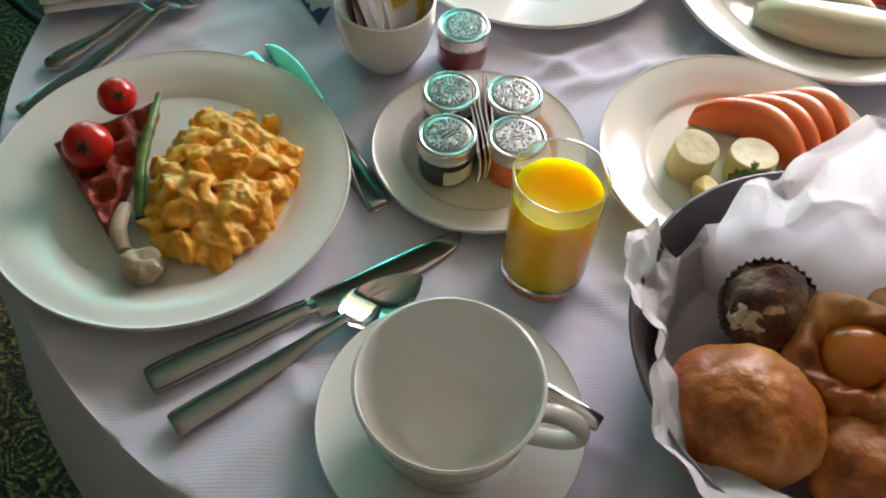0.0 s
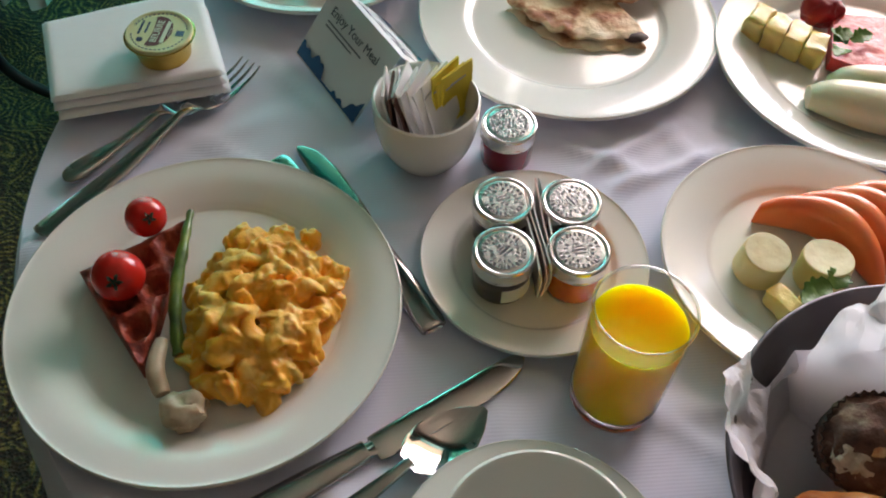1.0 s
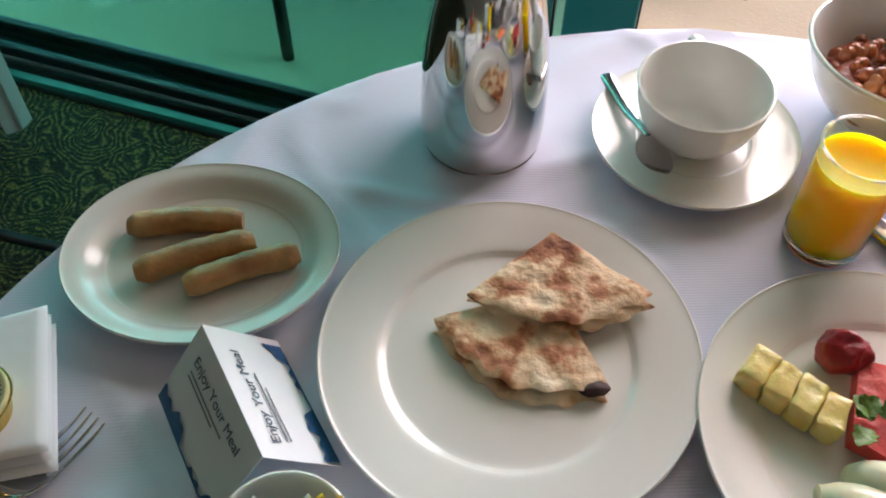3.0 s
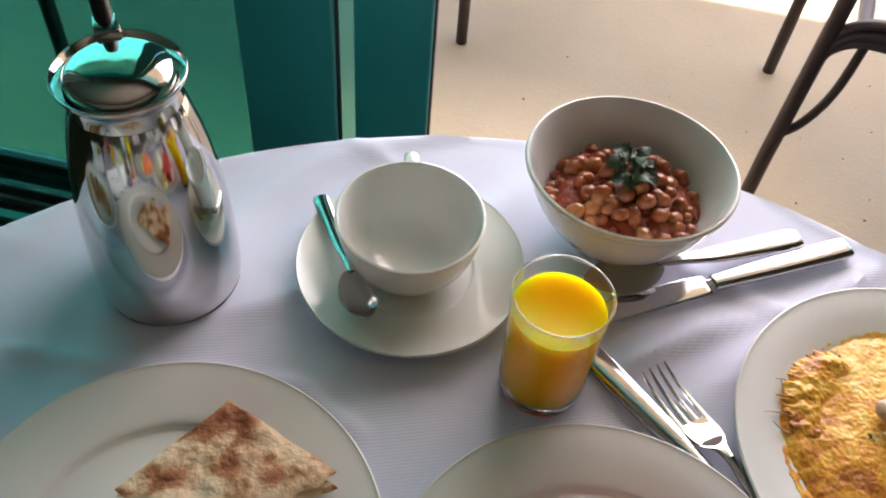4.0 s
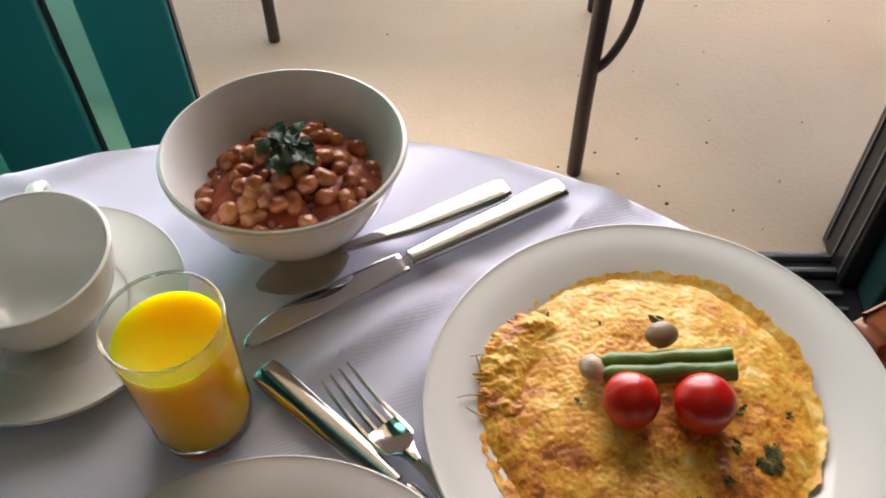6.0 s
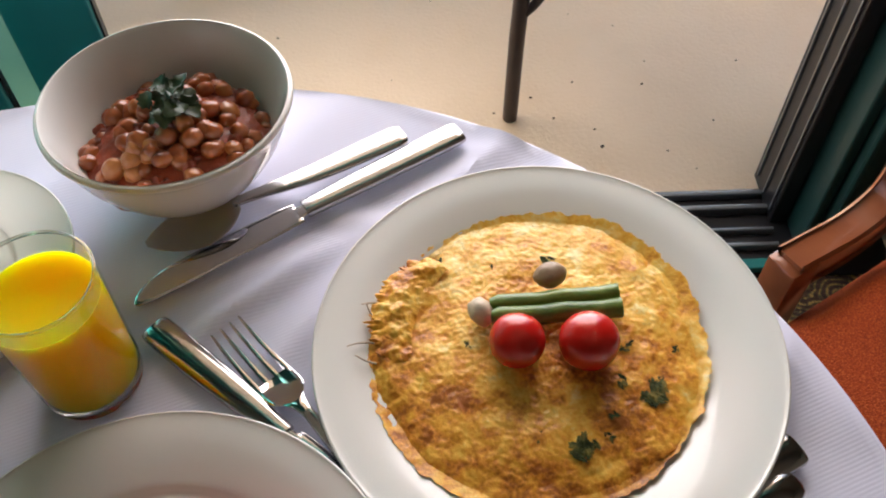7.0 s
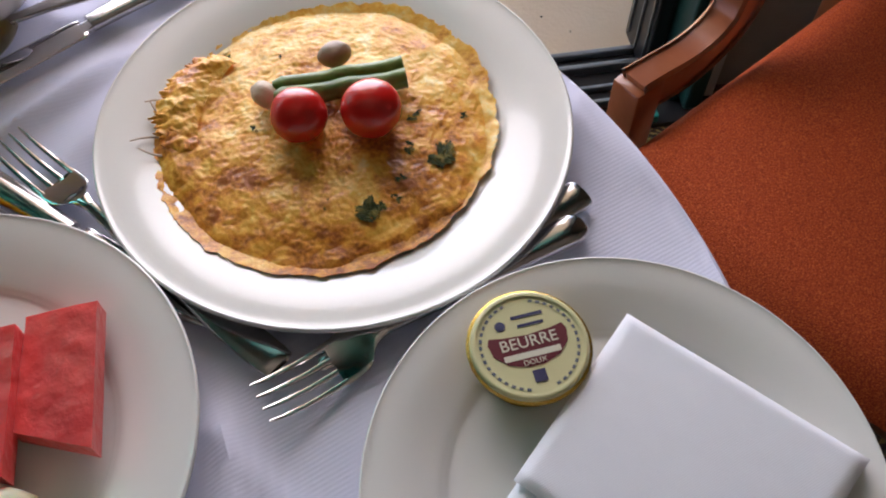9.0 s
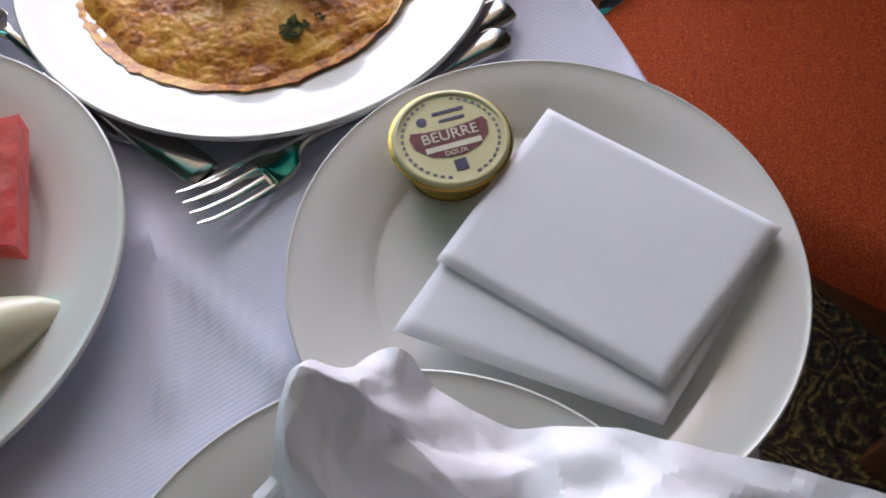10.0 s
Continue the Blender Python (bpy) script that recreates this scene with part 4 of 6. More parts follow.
def butter(x, y, z, spin, label, r=0.0295):
    ob = thing("butter_tub", label, "butter tub", pose(x, y, z, 0, 0, spin), "butter tubs on the table")
    s = r / 0.0295
    part("tub", lathe(soften([(0, 0), (0.022 * s, 0), (0.0235 * s, 0.001), (0.0270 * s, 0.017), (0.0292 * s, 0.0185), (0.0292 * s, 0.0205), (0, 0.0205)], 3), 64), GOLD, ob, "gold foil tub")
    part("lid", lathe(soften([(0, 0.0222), (0.0262 * s, 0.0222), (0.0268 * s, 0.0230), (0.0286 * s, 0.0230), (0.0296 * s, 0.0220), (0.0297 * s, 0.0200), (0.0290 * s, 0.0195)], 3), 80), CREAM, ob, "pale yellow printed lid")
    band = bmesh.new()
    outline = [(-0.0205, 0.004), (-0.019, 0.0075), (-0.012, 0.0062), (0.0, 0.0052), (0.012, 0.0062), (0.019, 0.0075), (0.0205, 0.004), (0.019, -0.003), (0.013, -0.0088), (0.004, -0.0118), (-0.004, -0.0118), (-0.013, -0.0088), (-0.019, -0.003)]
    band.faces.new([band.verts.new((px * s, py * s, 0.02245)) for px, py in outline])
    part("emblem", band, MAROON, ob, "maroon shield printed on the lid", False)
    words("lid_text", "BEURRE", 0.0086 * s, INKW, ob, pose(0, -0.0012, 0.0226), "pale lettering", "CENTER")
    words("lid_text", "DOUX", 0.0040 * s, INKW, ob, pose(0, -0.0108, 0.0226), "pale lettering", "CENTER")
    part("print_bar", boxes((-0.0145 * s, 0.0145 * s, -0.0070, -0.0038, 0.0224, 0.0226)), INKW, ob, "", False)
    part("print_bar", boxes((-0.005, 0.0115, 0.0150, 0.0168, 0.0222, 0.0225), (-0.003, 0.0105, 0.0100, 0.0116, 0.0222, 0.0225)), NAVY, ob, "", False)
    part("crest", lathe([(0, 0.02255), (0.0028, 0.02245), (0.0028, 0.0222)], 10), NAVY, ob, "", False, pose(-0.0115, 0.0128, 0))
    part("crest", boxes((-0.0032, 0.0032, -0.0205, -0.0140, 0.0222, 0.0225)), NAVY, ob, "", False)
    ring = bmesh.new()
    for k in range(40):
        if k in (9, 10, 11, 29, 30, 31):
            continue
        join(ring, moved(boxes((0.0236 * s, 0.0250 * s, -0.0010, 0.0010, 0.0222, 0.0225)), Matrix.Rotation(2 * math.pi * k / 40, 4, "Z")))
    part("rim_print", ring, INK, ob, "", False)
    return ob


butter(0.679, 0.540, T + 0.0085, -15, "round butter tub with pale yellow lid on a plate")
butter(-0.208, 0.675, T + 0.0285, 78, "round butter tub with pale yellow lid on a napkin", 0.0270)

# ---- food ----
EGG = mat("scrambled_egg", (0.86, 0.42, 0.035), (0.78, 0.30, 0.015), 75, 0.38, bump=0.3, bscale=140, sss=0.35, sssr=(0.008, 0.004, 0.001), stops=[(0.3, (0.86, 0.36, 0.022)), (0.5, (0.93, 0.47, 0.055)), (0.70, (0.95, 0.64, 0.20))])
TOMATO = mat("ripe_tomato", (0.64, 0.018, 0.010), (0.52, 0.010, 0.008), 20, 0.22, coat=0.4, sss=0.15, bump=0.02, bscale=60, sssr=(0.006, 0.001, 0.001))
CALYX = mat("dark_calyx", (0.03, 0.035, 0.012), (0.015, 0.018, 0.008), 60, 0.6)
WAFFLE = mat("brown_waffle", (0.20, 0.050, 0.018), (0.11, 0.024, 0.010), 75, 0.45, bump=0.7, bscale=150, stops=[(0.34, (0.13, 0.016, 0.009)), (0.5, (0.28, 0.040, 0.018)), (0.68, (0.40, 0.095, 0.038))])
ASPAR = mat("asparagus", (0.10, 0.17, 0.025), (0.05, 0.11, 0.016), 50, 0.4, bump=0.3, bscale=100, coat=0.2, stops=[(0.3, (0.035, 0.080, 0.012)), (0.55, (0.11, 0.20, 0.028)), (0.8, (0.26, 0.33, 0.075))])
MUSH = mat("cooked_mushroom", (0.64, 0.53, 0.39), (0.42, 0.30, 0.19), 50, 0.45, bump=0.3, bscale=90, sss=0.1)


def omelette_mat():
    """Pan-browned egg: broad scorched and pale areas, broken up by fine lacy blisters."""
    m, nt, p = nodes_of("browned_omelette")
    tc = nt.nodes.new("ShaderNodeTexCoord")
    total = None
    for sc, det, wt, dist in ((26.0, 3.0, 0.40, 0.0), (95.0, 9.0, 0.40, 0.0), (420.0, 5.0, 0.20, 0.0)):
        n = nt.nodes.new("ShaderNodeTexNoise")
        n.inputs["Scale"].default_value, n.inputs["Detail"].default_value, n.inputs["Distortion"].default_value = sc, det, dist
        nt.links.new(tc.outputs["Object"], n.inputs["Vector"])
        a = nt.nodes.new("ShaderNodeMath")
        a.operation, a.inputs[1].default_value = "MULTIPLY_ADD", wt
        nt.links.new(n.outputs[0], a.inputs[0])
        if total is None:
            a.inputs[2].default_value = 0.0
        else:
            nt.links.new(total, a.inputs[2])
        total = a.outputs[0]
    sx = nt.nodes.new("ShaderNodeVectorMath")
    sx.operation, sx.inputs[1].default_value = "DOT_PRODUCT", (0.24, 0.40, 0.0)
    nt.links.new(tc.outputs["Object"], sx.inputs[0])
    g = nt.nodes.new("ShaderNodeMath")
    g.operation, g.inputs[1].default_value = "SUBTRACT", 0.451
    nt.links.new(sx.outputs["Value"], g.inputs[0])
    add = nt.nodes.new("ShaderNodeMath")
    nt.links.new(g.outputs[0], add.inputs[0])
    nt.links.new(total, add.inputs[1])
    r = ramp(nt, add.outputs[0], [(0.39, (0.38, 0.115, 0.018)), (0.45, (0.70, 0.27, 0.034)), (0.51, (0.88, 0.44, 0.055)), (0.57, (0.95, 0.57, 0.10)), (0.66, (0.96, 0.75, 0.32))])
    nt.links.new(r.outputs[0], p.inputs["Base Color"])
    p.inputs["Roughness"].default_value, p.inputs["Specular IOR Level"].default_value = 0.40, 0.35
    p.inputs["Subsurface Weight"].default_value = 0.12
    p.inputs["Subsurface Radius"].default_value = (0.006, 0.003, 0.001)
    p.inputs["Subsurface Scale"].default_value = 1.0
    b = nt.nodes.new("ShaderNodeBump")
    b.inputs["Strength"].default_value, b.inputs["Distance"].default_value = 0.40, 0.004
    nt.links.new(total, b.inputs["Height"])
    nt.links.new(b.outputs[0], p.inputs["Normal"])
    return m


OMEL = omelette_mat()
MUSHB = mat("brown_mushroom", (0.36, 0.25, 0.15), (0.24, 0.15, 0.09), 60, 0.4, bump=0.2, bscale=90)
SPIN = mat("cooked_spinach", (0.15, 0.17, 0.035), (0.05, 0.075, 0.016), 130, 0.75, bump=0.4, bscale=160, spec=0.15, stops=[(0.35, (0.022, 0.030, 0.012)), (0.52, (0.075, 0.085, 0.028)), (0.68, (0.30, 0.23, 0.06))])
BREAD = mat("griddled_flatbread", (0.70, 0.52, 0.32), (0.36, 0.15, 0.06), 34, 0.65, bump=0.7, bscale=110, detail=8, stops=[(0.35, (0.20, 0.060, 0.020)), (0.44, (0.44, 0.18, 0.075)), (0.51, (0.73, 0.52, 0.31)), (0.70, (0.83, 0.71, 0.52))])
ROLL = mat("fried_pastry", (0.50, 0.24, 0.08), (0.34, 0.13, 0.04), 26, 0.45, bump=0.5, bscale=90, coat=0.2, stops=[(0.3, (0.30, 0.11, 0.035)), (0.55, (0.50, 0.25, 0.09)), (0.75, (0.60, 0.36, 0.16))])
BANANA = mat("banana_flesh", (0.78, 0.68, 0.36), (0.72, 0.60, 0.26), 30, 0.5, bump=0.2, bscale=80, sss=0.25)
BANTOP = mat("banana_core", (0.80, 0.74, 0.48), (0.66, 0.56, 0.30), 80, 0.5, bump=0.2, bscale=120, sss=0.2)
PAPAYA = mat("papaya_flesh", (0.92, 0.27, 0.085), (0.85, 0.17, 0.05), 22, 0.35, bump=0.15, bscale=60, sss=0.3, coat=0.3, sssr=(0.01, 0.003, 0.001))
PINE = mat("pineapple_flesh", (0.86, 0.72, 0.26), (0.78, 0.60, 0.17), 45, 0.35, bump=0.5, bscale=90, sss=0.3, coat=0.3)
MELON = mat("watermelon_flesh", (0.76, 0.095, 0.085), (0.66, 0.060, 0.060), 40, 0.32, bump=0.4, bscale=120, sss=0.3, coat=0.25, sssr=(0.01, 0.002, 0.002))
HONEY = mat("honeydew_flesh", (0.78, 0.75, 0.56), (0.72, 0.71, 0.48), 20, 0.3, bump=0.12, bscale=60, sss=0.35, coat=0.3)
BERRY = mat("red_berry", (0.38, 0.010, 0.022), (0.26, 0.006, 0.014), 50, 0.3, bump=0.5, bscale=130, coat=0.3, sss=0.15)
MINT = mat("mint_leaf", (0.12, 0.22, 0.03), (0.07, 0.15, 0.02), 60, 0.45, bump=0.4, bscale=160)
CROI = mat("baked_pastry", (0.48, 0.19, 0.045), (0.26, 0.075, 0.018), 30, 0.42, bump=0.8, bscale=75, coat=0.15, detail=10, stops=[(0.32, (0.19, 0.042, 0.009)), (0.46, (0.42, 0.115, 0.020)), (0.60, (0.60, 0.22, 0.045)), (0.76, (0.74, 0.41, 0.14))])
APRI = mat("apricot_glaze", (0.66, 0.20, 0.02), (0.58, 0.15, 0.015), 20, 0.15, coat=0.7, sss=0.4, sssr=(0.01, 0.004, 0.001))
MUFF = mat("chocolate_muffin", (0.085, 0.035, 0.022), (0.045, 0.016, 0.011), 55, 0.6, bump=0.8, bscale=120, stops=[(0.32, (0.06, 0.022, 0.014)), (0.52, (0.17, 0.080, 0.055)), (0.66, (0.42, 0.31, 0.22))])
LINER = mat("brown_paper_liner", (0.06, 0.028, 0.02), (0.045, 0.02, 0.014), 40, 0.7)
TIN = mat("dark_steel_basket", (0.16, 0.15, 0.16), (0.12, 0.11, 0.12), 15, 0.35, 0.7, bump=0.05, bscale=90)

# scrambled eggs plate
rnd = random.Random(11)
eggs = blob(1.0, Matrix.Translation((-0.124, 0.424, T + 0.008)) @ Matrix.Rotation(-0.14, 4, "Z") @ Matrix.Diagonal((0.047, 0.066, 0.013, 1)), 0.15, 3.0, 2, 5)


def in_heap(reach):
    while True:
        x, y = rnd.uniform(-1, 1), rnd.uniform(-1, 1)
        d = x * x + y * y
        if d < reach + 0.12 * math.sin(7 * math.atan2(y, x)):
            return -0.124 + 0.051 * x + 0.010 * y, 0.424 + 0.071 * y, 0.021 * max(0.0, 1 - d) + 0.003


for k in range(120):
    px, py, hz = in_heap(1.0)
    r = rnd.uniform(0.0058, 0.0112)
    spin = Euler((rnd.uniform(0, 3), rnd.uniform(0, 3), rnd.uniform(0, 3))).to_matrix().to_4x4()
    join(eggs, blob(r, Matrix.Translation((px, py, T + 0.006 + hz + rnd.uniform(-0.006, 0.004))) @ spin @ Matrix.Diagonal((rnd.uniform(0.9, 1.5), 1.0, rnd.uniform(0.55, 0.9), 1)), 0.30, 1.8, k, 4))
for k in range(26):
    px, py, hz = in_heap(0.85)
    a, L = rnd.uniform(0, 6.28), rnd.uniform(0.018, 0.034)
    bend = rnd.uniform(-1.3, 1.3)
    pts = soften([(px + L * (i / 3 - 0.5) * math.cos(a + bend * i / 3), py + L * (i / 3 - 0.5) * math.sin(a + bend * i / 3), T + 0.011 + hz + 0.005 * math.sin(math.pi * i / 3) + rnd.uniform(-0.003, 0.003)) for i in range(4)], 6)
    w = rnd.uniform(0.0045, 0.0068)
    curd = tube(pts, [w * (0.5 + 0.55 * math.sin(math.pi * (0.1 + 0.8 * i / (len(pts) - 1)))) for i in range(len(pts))], 16, rnd.uniform(0.45, 0.8))
    for v in curd.verts:
        v.co += 0.0032 * noise.noise_vector(v.co * 95) + 0.0012 * noise.noise_vector(v.co * 260)
    join(eggs, curd)
egg_heap = tagged(part("scrambled_egg", eggs, EGG, sharp=180), "heap of soft yellow scrambled eggs on a plate", "scrambled eggs")
fuse = egg_heap.modifiers.new("fuse", "REMESH")
fuse.mode, fuse.voxel_size, fuse.use_smooth_shade = "VOXEL", 0.0009, True
even = egg_heap.modifiers.new("even", "SMOOTH")
even.factor, even.iterations = 0.5, 5


def tomato(x, y, z, r, label, turn=(0, 0, 0), calyx=True):
    ob = thing("cherry_tomato", label, "tomato", pose(x, y, z, *turn), "cherry tomatoes on the plates")
    part("fruit", blob(r, Matrix.Diagonal((1, 1, 0.95, 1)), 0.03, 1.2, int(x * 900), 4), TOMATO, ob)
    if calyx:
        st = bmesh.new()
        for k in range(5):
            join(st, moved(leaf_mesh(r * 0.34, r * 0.07, k, 0.1), Matrix.Translation((0, 0, r * 0.95)) @ Matrix.Rotation(k * 1.257, 4, "Z")))
        part("calyx", st, CALYX, ob, "small dark stalk scar")


tomato(-0.2035, 0.4950, T + 0.0335, 0.0145, "glossy red cherry tomato on a waffle", (40, 30, 0))
tomato(-0.2150, 0.4420, T + 0.0375, 0.0175, "glossy red cherry tomato on a waffle", (50, 8, 0))
wa = [Vector((-0.247, 0.458, 0)), Vector((-0.178, 0.500, 0)), Vector((-0.197, 0.378, 0))]


def waffle(u, v):
    p = wa[0].lerp(wa[1], v).lerp(wa[2], u * 0.97)
    d = (wa[1] - wa[0]).normalized()
    a = (p - wa[0]).dot(d) / 0.0250
    b = (p - wa[0]).dot(Vector((-d.y, d.x, 0))) / 0.0250 + 0.15
    pocket = max(0.0, min(1.0, 3.2 * (min(abs((a % 1) - 0.5), 9) * -1 + 0.42))) * max(0.0, min(1.0, 3.2 * (0.42 - abs((b % 1) - 0.5))))
    edge = min(v, 1 - v, u * 1.4) * 8
    return Vector((p.x, p.y, T + 0.0265 - 0.0130 * pocket - 0.004 * max(0, 1 - edge) ** 2 + 0.0012 * noise.noise(p * 90)))


bm = sheet(90, 70, waffle, 0.0)
bm.normal_update()
ext = bmesh.ops.extrude_face_region(bm, geom=bm.faces[:])
for v in ext["geom"]:
    if isinstance(v, bmesh.types.BMVert):
        v.co.z = T + 0.0062
tagged(part("waffle", bm, WAFFLE), "dark brown triangular waffle wedge on a plate", "waffle")
pts = soften([(-0.174, 0.503, T + 0.028), (-0.177, 0.470, T + 0.027), (-0.180, 0.430, T + 0.022), (-0.176, 0.392, T + 0.014)], 6)
tagged(part("asparagus", tube(pts, [0.0022 + 0.0022 * min(1, k / 8) + 0.0006 * math.sin(k * 2.1) for k in range(len(pts))], 12), ASPAR), "thin green asparagus spear beside scrambled eggs", "asparagus")
mush = thing("mushroom", "sliced cooked mushroom lying on a plate", "mushroom")
part("stem", tube(soften([(-0.187, 0.402, T + 0.018), (-0.189, 0.380, T + 0.019), (-0.183, 0.362, T + 0.017)], 5), [0.004, 0.005, 0.0055, 0.006, 0.006, 0.0062, 0.0062, 0.006, 0.0058, 0.0056, 0.005], 10, 0.8), MUSH, mush)
part("cap", blob(0.013, Matrix.Translation((-0.169, 0.350, T + 0.016)) @ Matrix.Diagonal((1.15, 1.0, 0.75, 1)), 0.35, 1.6, 8, 4), MUSH, mush)


# omelette plate
def omelette(u, v):
    a = 2 * math.pi * v
    r = 0.1015 + 0.0045 * math.sin(2 * a + 0.6) + 0.003 * math.sin(5 * a) + 0.0025 * noise.noise(Vector((math.cos(a) * 6, math.sin(a) * 6, 0.3))) + 0.0015 * noise.noise(Vector((math.cos(a) * 30, math.sin(a) * 30, 2.0)))
    if 2.25 < a < 3.2:
        r += 0.007 * math.sin((a - 2.25) / 0.95 * math.pi)
    x, y = 0.660 + r * u * math.cos(a), 0.732 + r * u * math.sin(a)
    q = Vector((x, y, 0))
    z = 0.0078 + 0.0092 * (1 - u ** 3.2) + 0.0024 * noise.noise(q * 28) + 0.0010 * noise.noise(q * 85) + 0.0008 * abs(noise.noise(q * 150)) + 0.0005 * noise.noise(q * 380)
    fold = max(0.0, math.cos(a - 2.6)) ** 6 * max(0.0, 1 - abs(u - 0.86) / 0.13)
    low = max(0.0, math.cos(a + 1.75)) ** 3 * max(0.0, 1 - abs(u - 0.93) / 0.06)
    z += 0.006 * fold + 0.001 * low
    return Vector((x, y, T + max(z, 0.0065 + 0.011 * max(0, u * r - 0.098) / 0.02) if u < 0.999 else T + 0.0085))


om = thing("omelette", "round browned omelette with green herbs on a plate", "omelette")
part("egg", sheet(120, 420, omelette, 0.0), OMEL, om)


def flap(u, v):
    """The thin frayed edge, folded back on itself."""
    a = radians(112 + 54 * v)
    fray = u ** 3 * (0.007 * noise.noise(Vector((v * 18, 1.0, 0))) + 0.005 * noise.noise(Vector((v * 55, 3.0, 0))))
    r = 0.078 + (0.029 + fray) * u
    w = math.sin(math.pi * min(1.0, max(0.0, v))) ** 0.5
    x, y = 0.660 + (0.078 + (r - 0.078) * (0.35 + 0.65 * w)) * math.cos(a), 0.732 + (0.078 + (r - 0.078) * (0.35 + 0.65 * w)) * math.sin(a)
    q = Vector((x, y, 0))
    z = 0.0150 + 0.0055 * w * math.sin(math.pi * min(1.0, u * 0.93)) + 0.0022 * noise.noise(q * 60) + 0.0016 * noise.noise(q * 170) + 0.0007 * noise.noise(q * 400)
    return Vector((x, y, T + z))


part("flap", sheet(40, 110, flap, 0.0008), OMEL, om, "thin frayed edge folded back")


def fringe(u, v):
    """The thin browned rim, uneven and lacy."""
    a = 2 * math.pi * v
    c = Vector((math.cos(a), math.sin(a), 0))
    out = 0.1045 + 0.0035 * math.sin(2 * a + 0.6) + 0.004 * noise.noise(c * 7) + 0.0016 * noise.noise(c * 22) + 0.0010 * noise.noise(c * 60)
    r = 0.095 + (out - 0.095) * u
    q = Vector((0.660 + r * c.x, 0.732 + r * c.y, 0))
    return q + Vector((0, 0, T + 0.0091 + 0.44 * max(0.0, r - 0.099) + 0.0005 * noise.noise(q * 120) + 0.0004 * noise.noise(q * 260)))


part("fringe", sheet(10, 420, fringe, 0.0003), OMEL, om, "thin lacy browned rim")
rnd = random.Random(5)
for k, (ad, L, bend) in enumerate(((140, 0.013, 0.5), (147, 0.010, -0.6), (156, 0.017, 0.4), (164, 0.012, -0.3))):
    a0 = radians(ad)
    pts = soften([(0.660 + (0.100 + L * t) * math.cos(a0 + bend * t * t * 0.12), 0.732 + (0.100 + L * t) * math.sin(a0 + bend * t * t * 0.12), T + 0.0125 + 0.006 * t) for t in (0, 0.35, 0.7, 1.0)], 4)
    part("strand", tube(pts, [0.0009 - 0.0005 * i / (len(pts) - 1) for i in range(len(pts))], 6), CRUMB, om, "pale wispy strand of crisped egg")
for k, (x, y, s) in enumerate(((0.652, 0.661, 0.0135), (0.704, 0.678, 0.0165), (0.692, 0.690, 0.008), (0.658, 0.794, 0.010), (0.734, 0.748, 0.009), (0.692, 0.784, 0.011), (0.711, 0.766, 0.009), (0.588, 0.765, 0.007), (0.614, 0.696, 0.008), (0.632, 0.677, 0.008), (0.667, 0.662, 0.008), (0.707, 0.709, 0.008), (0.735, 0.697, 0.007), (0.619, 0.747, 0.006), (0.676, 0.672, 0.008), (0.629, 0.815, 0.008))):
    s *= 0.80 if k < 2 else 0.70
    h = bmesh.new()
    for i in range(16 if k < 2 else 7):
        an, rr = rnd.uniform(0, 6.28), s * 0.75 * math.sqrt(rnd.random())
        join(h, blob(s * rnd.uniform(0.14, 0.32), Matrix.Translation((rr * math.cos(an), 0.7 * rr * math.sin(an), rnd.uniform(-0.0006, 0.0004))) @ Matrix.Rotation(rnd.uniform(0, 3), 4, "Z") @ Matrix.Diagonal((1.3, 0.6, 0.16, 1)), 1.1, 2.6, k * 9 + i, 3))
    z = T + 0.0170 - 0.0092 * (math.hypot(x - 0.660, y - 0.732) / 0.1015) ** 3.2 + 0.0024 * noise.noise(Vector((x, y, 0)) * 28) + 0.0020 * noise.noise(Vector((x, y, 0)) * 85)
    tagged(part("spinach_leaf", h, SPIN, m=pose(x, y, z)), "dark wilted spinach leaf baked into the omelette", "spinach", "herbs on the omelette")
tomato(0.6425, 0.7300, T + 0.0330, 0.0168, "bright red cherry tomato on an omelette", (0, 0, 0), False)
tomato(0.6810, 0.7130, T + 0.0335, 0.0180, "bright red cherry tomato on an omelette", (0, 0, 0), False)
for (x0, y0), (x1, y1), z, r in (((0.640, 0.762), (0.716, 0.739), 0.0270, 0.0058), ((0.637, 0.754), (0.713, 0.729), 0.0265, 0.0062)):
    pts = [(x0 + (x1 - x0) * k / 14, y0 + (y1 - y0) * k / 14, T + z + 0.0008 * math.sin(k)) for k in range(15)]
    tagged(part("asparagus", tube(pts, [r * (1.0 + 0.035 * math.sin(k * 1.9)) * (0.72 if k == 0 else 1.0) for k in range(15)], 12), ASPAR), "cut green asparagus spear lying on an omelette", "asparagus", "asparagus on the omelette")
tagged(part("mushroom", blob(0.0088, pose(0.683, 0.766, T + 0.030) @ Matrix.Diagonal((1.2, 1, 0.75, 1)), 0.12, 1.3, 3, 3), MUSHB), "small brown button mushroom on an omelette", "mushroom")
tagged(part("mushroom", blob(0.0085, pose(0.633, 0.760, T + 0.027) @ Matrix.Diagonal((0.9, 1.1, 0.9, 1)), 0.2, 1.3, 5, 3), MUSH), "pale sliced mushroom on an omelette", "mushroom")


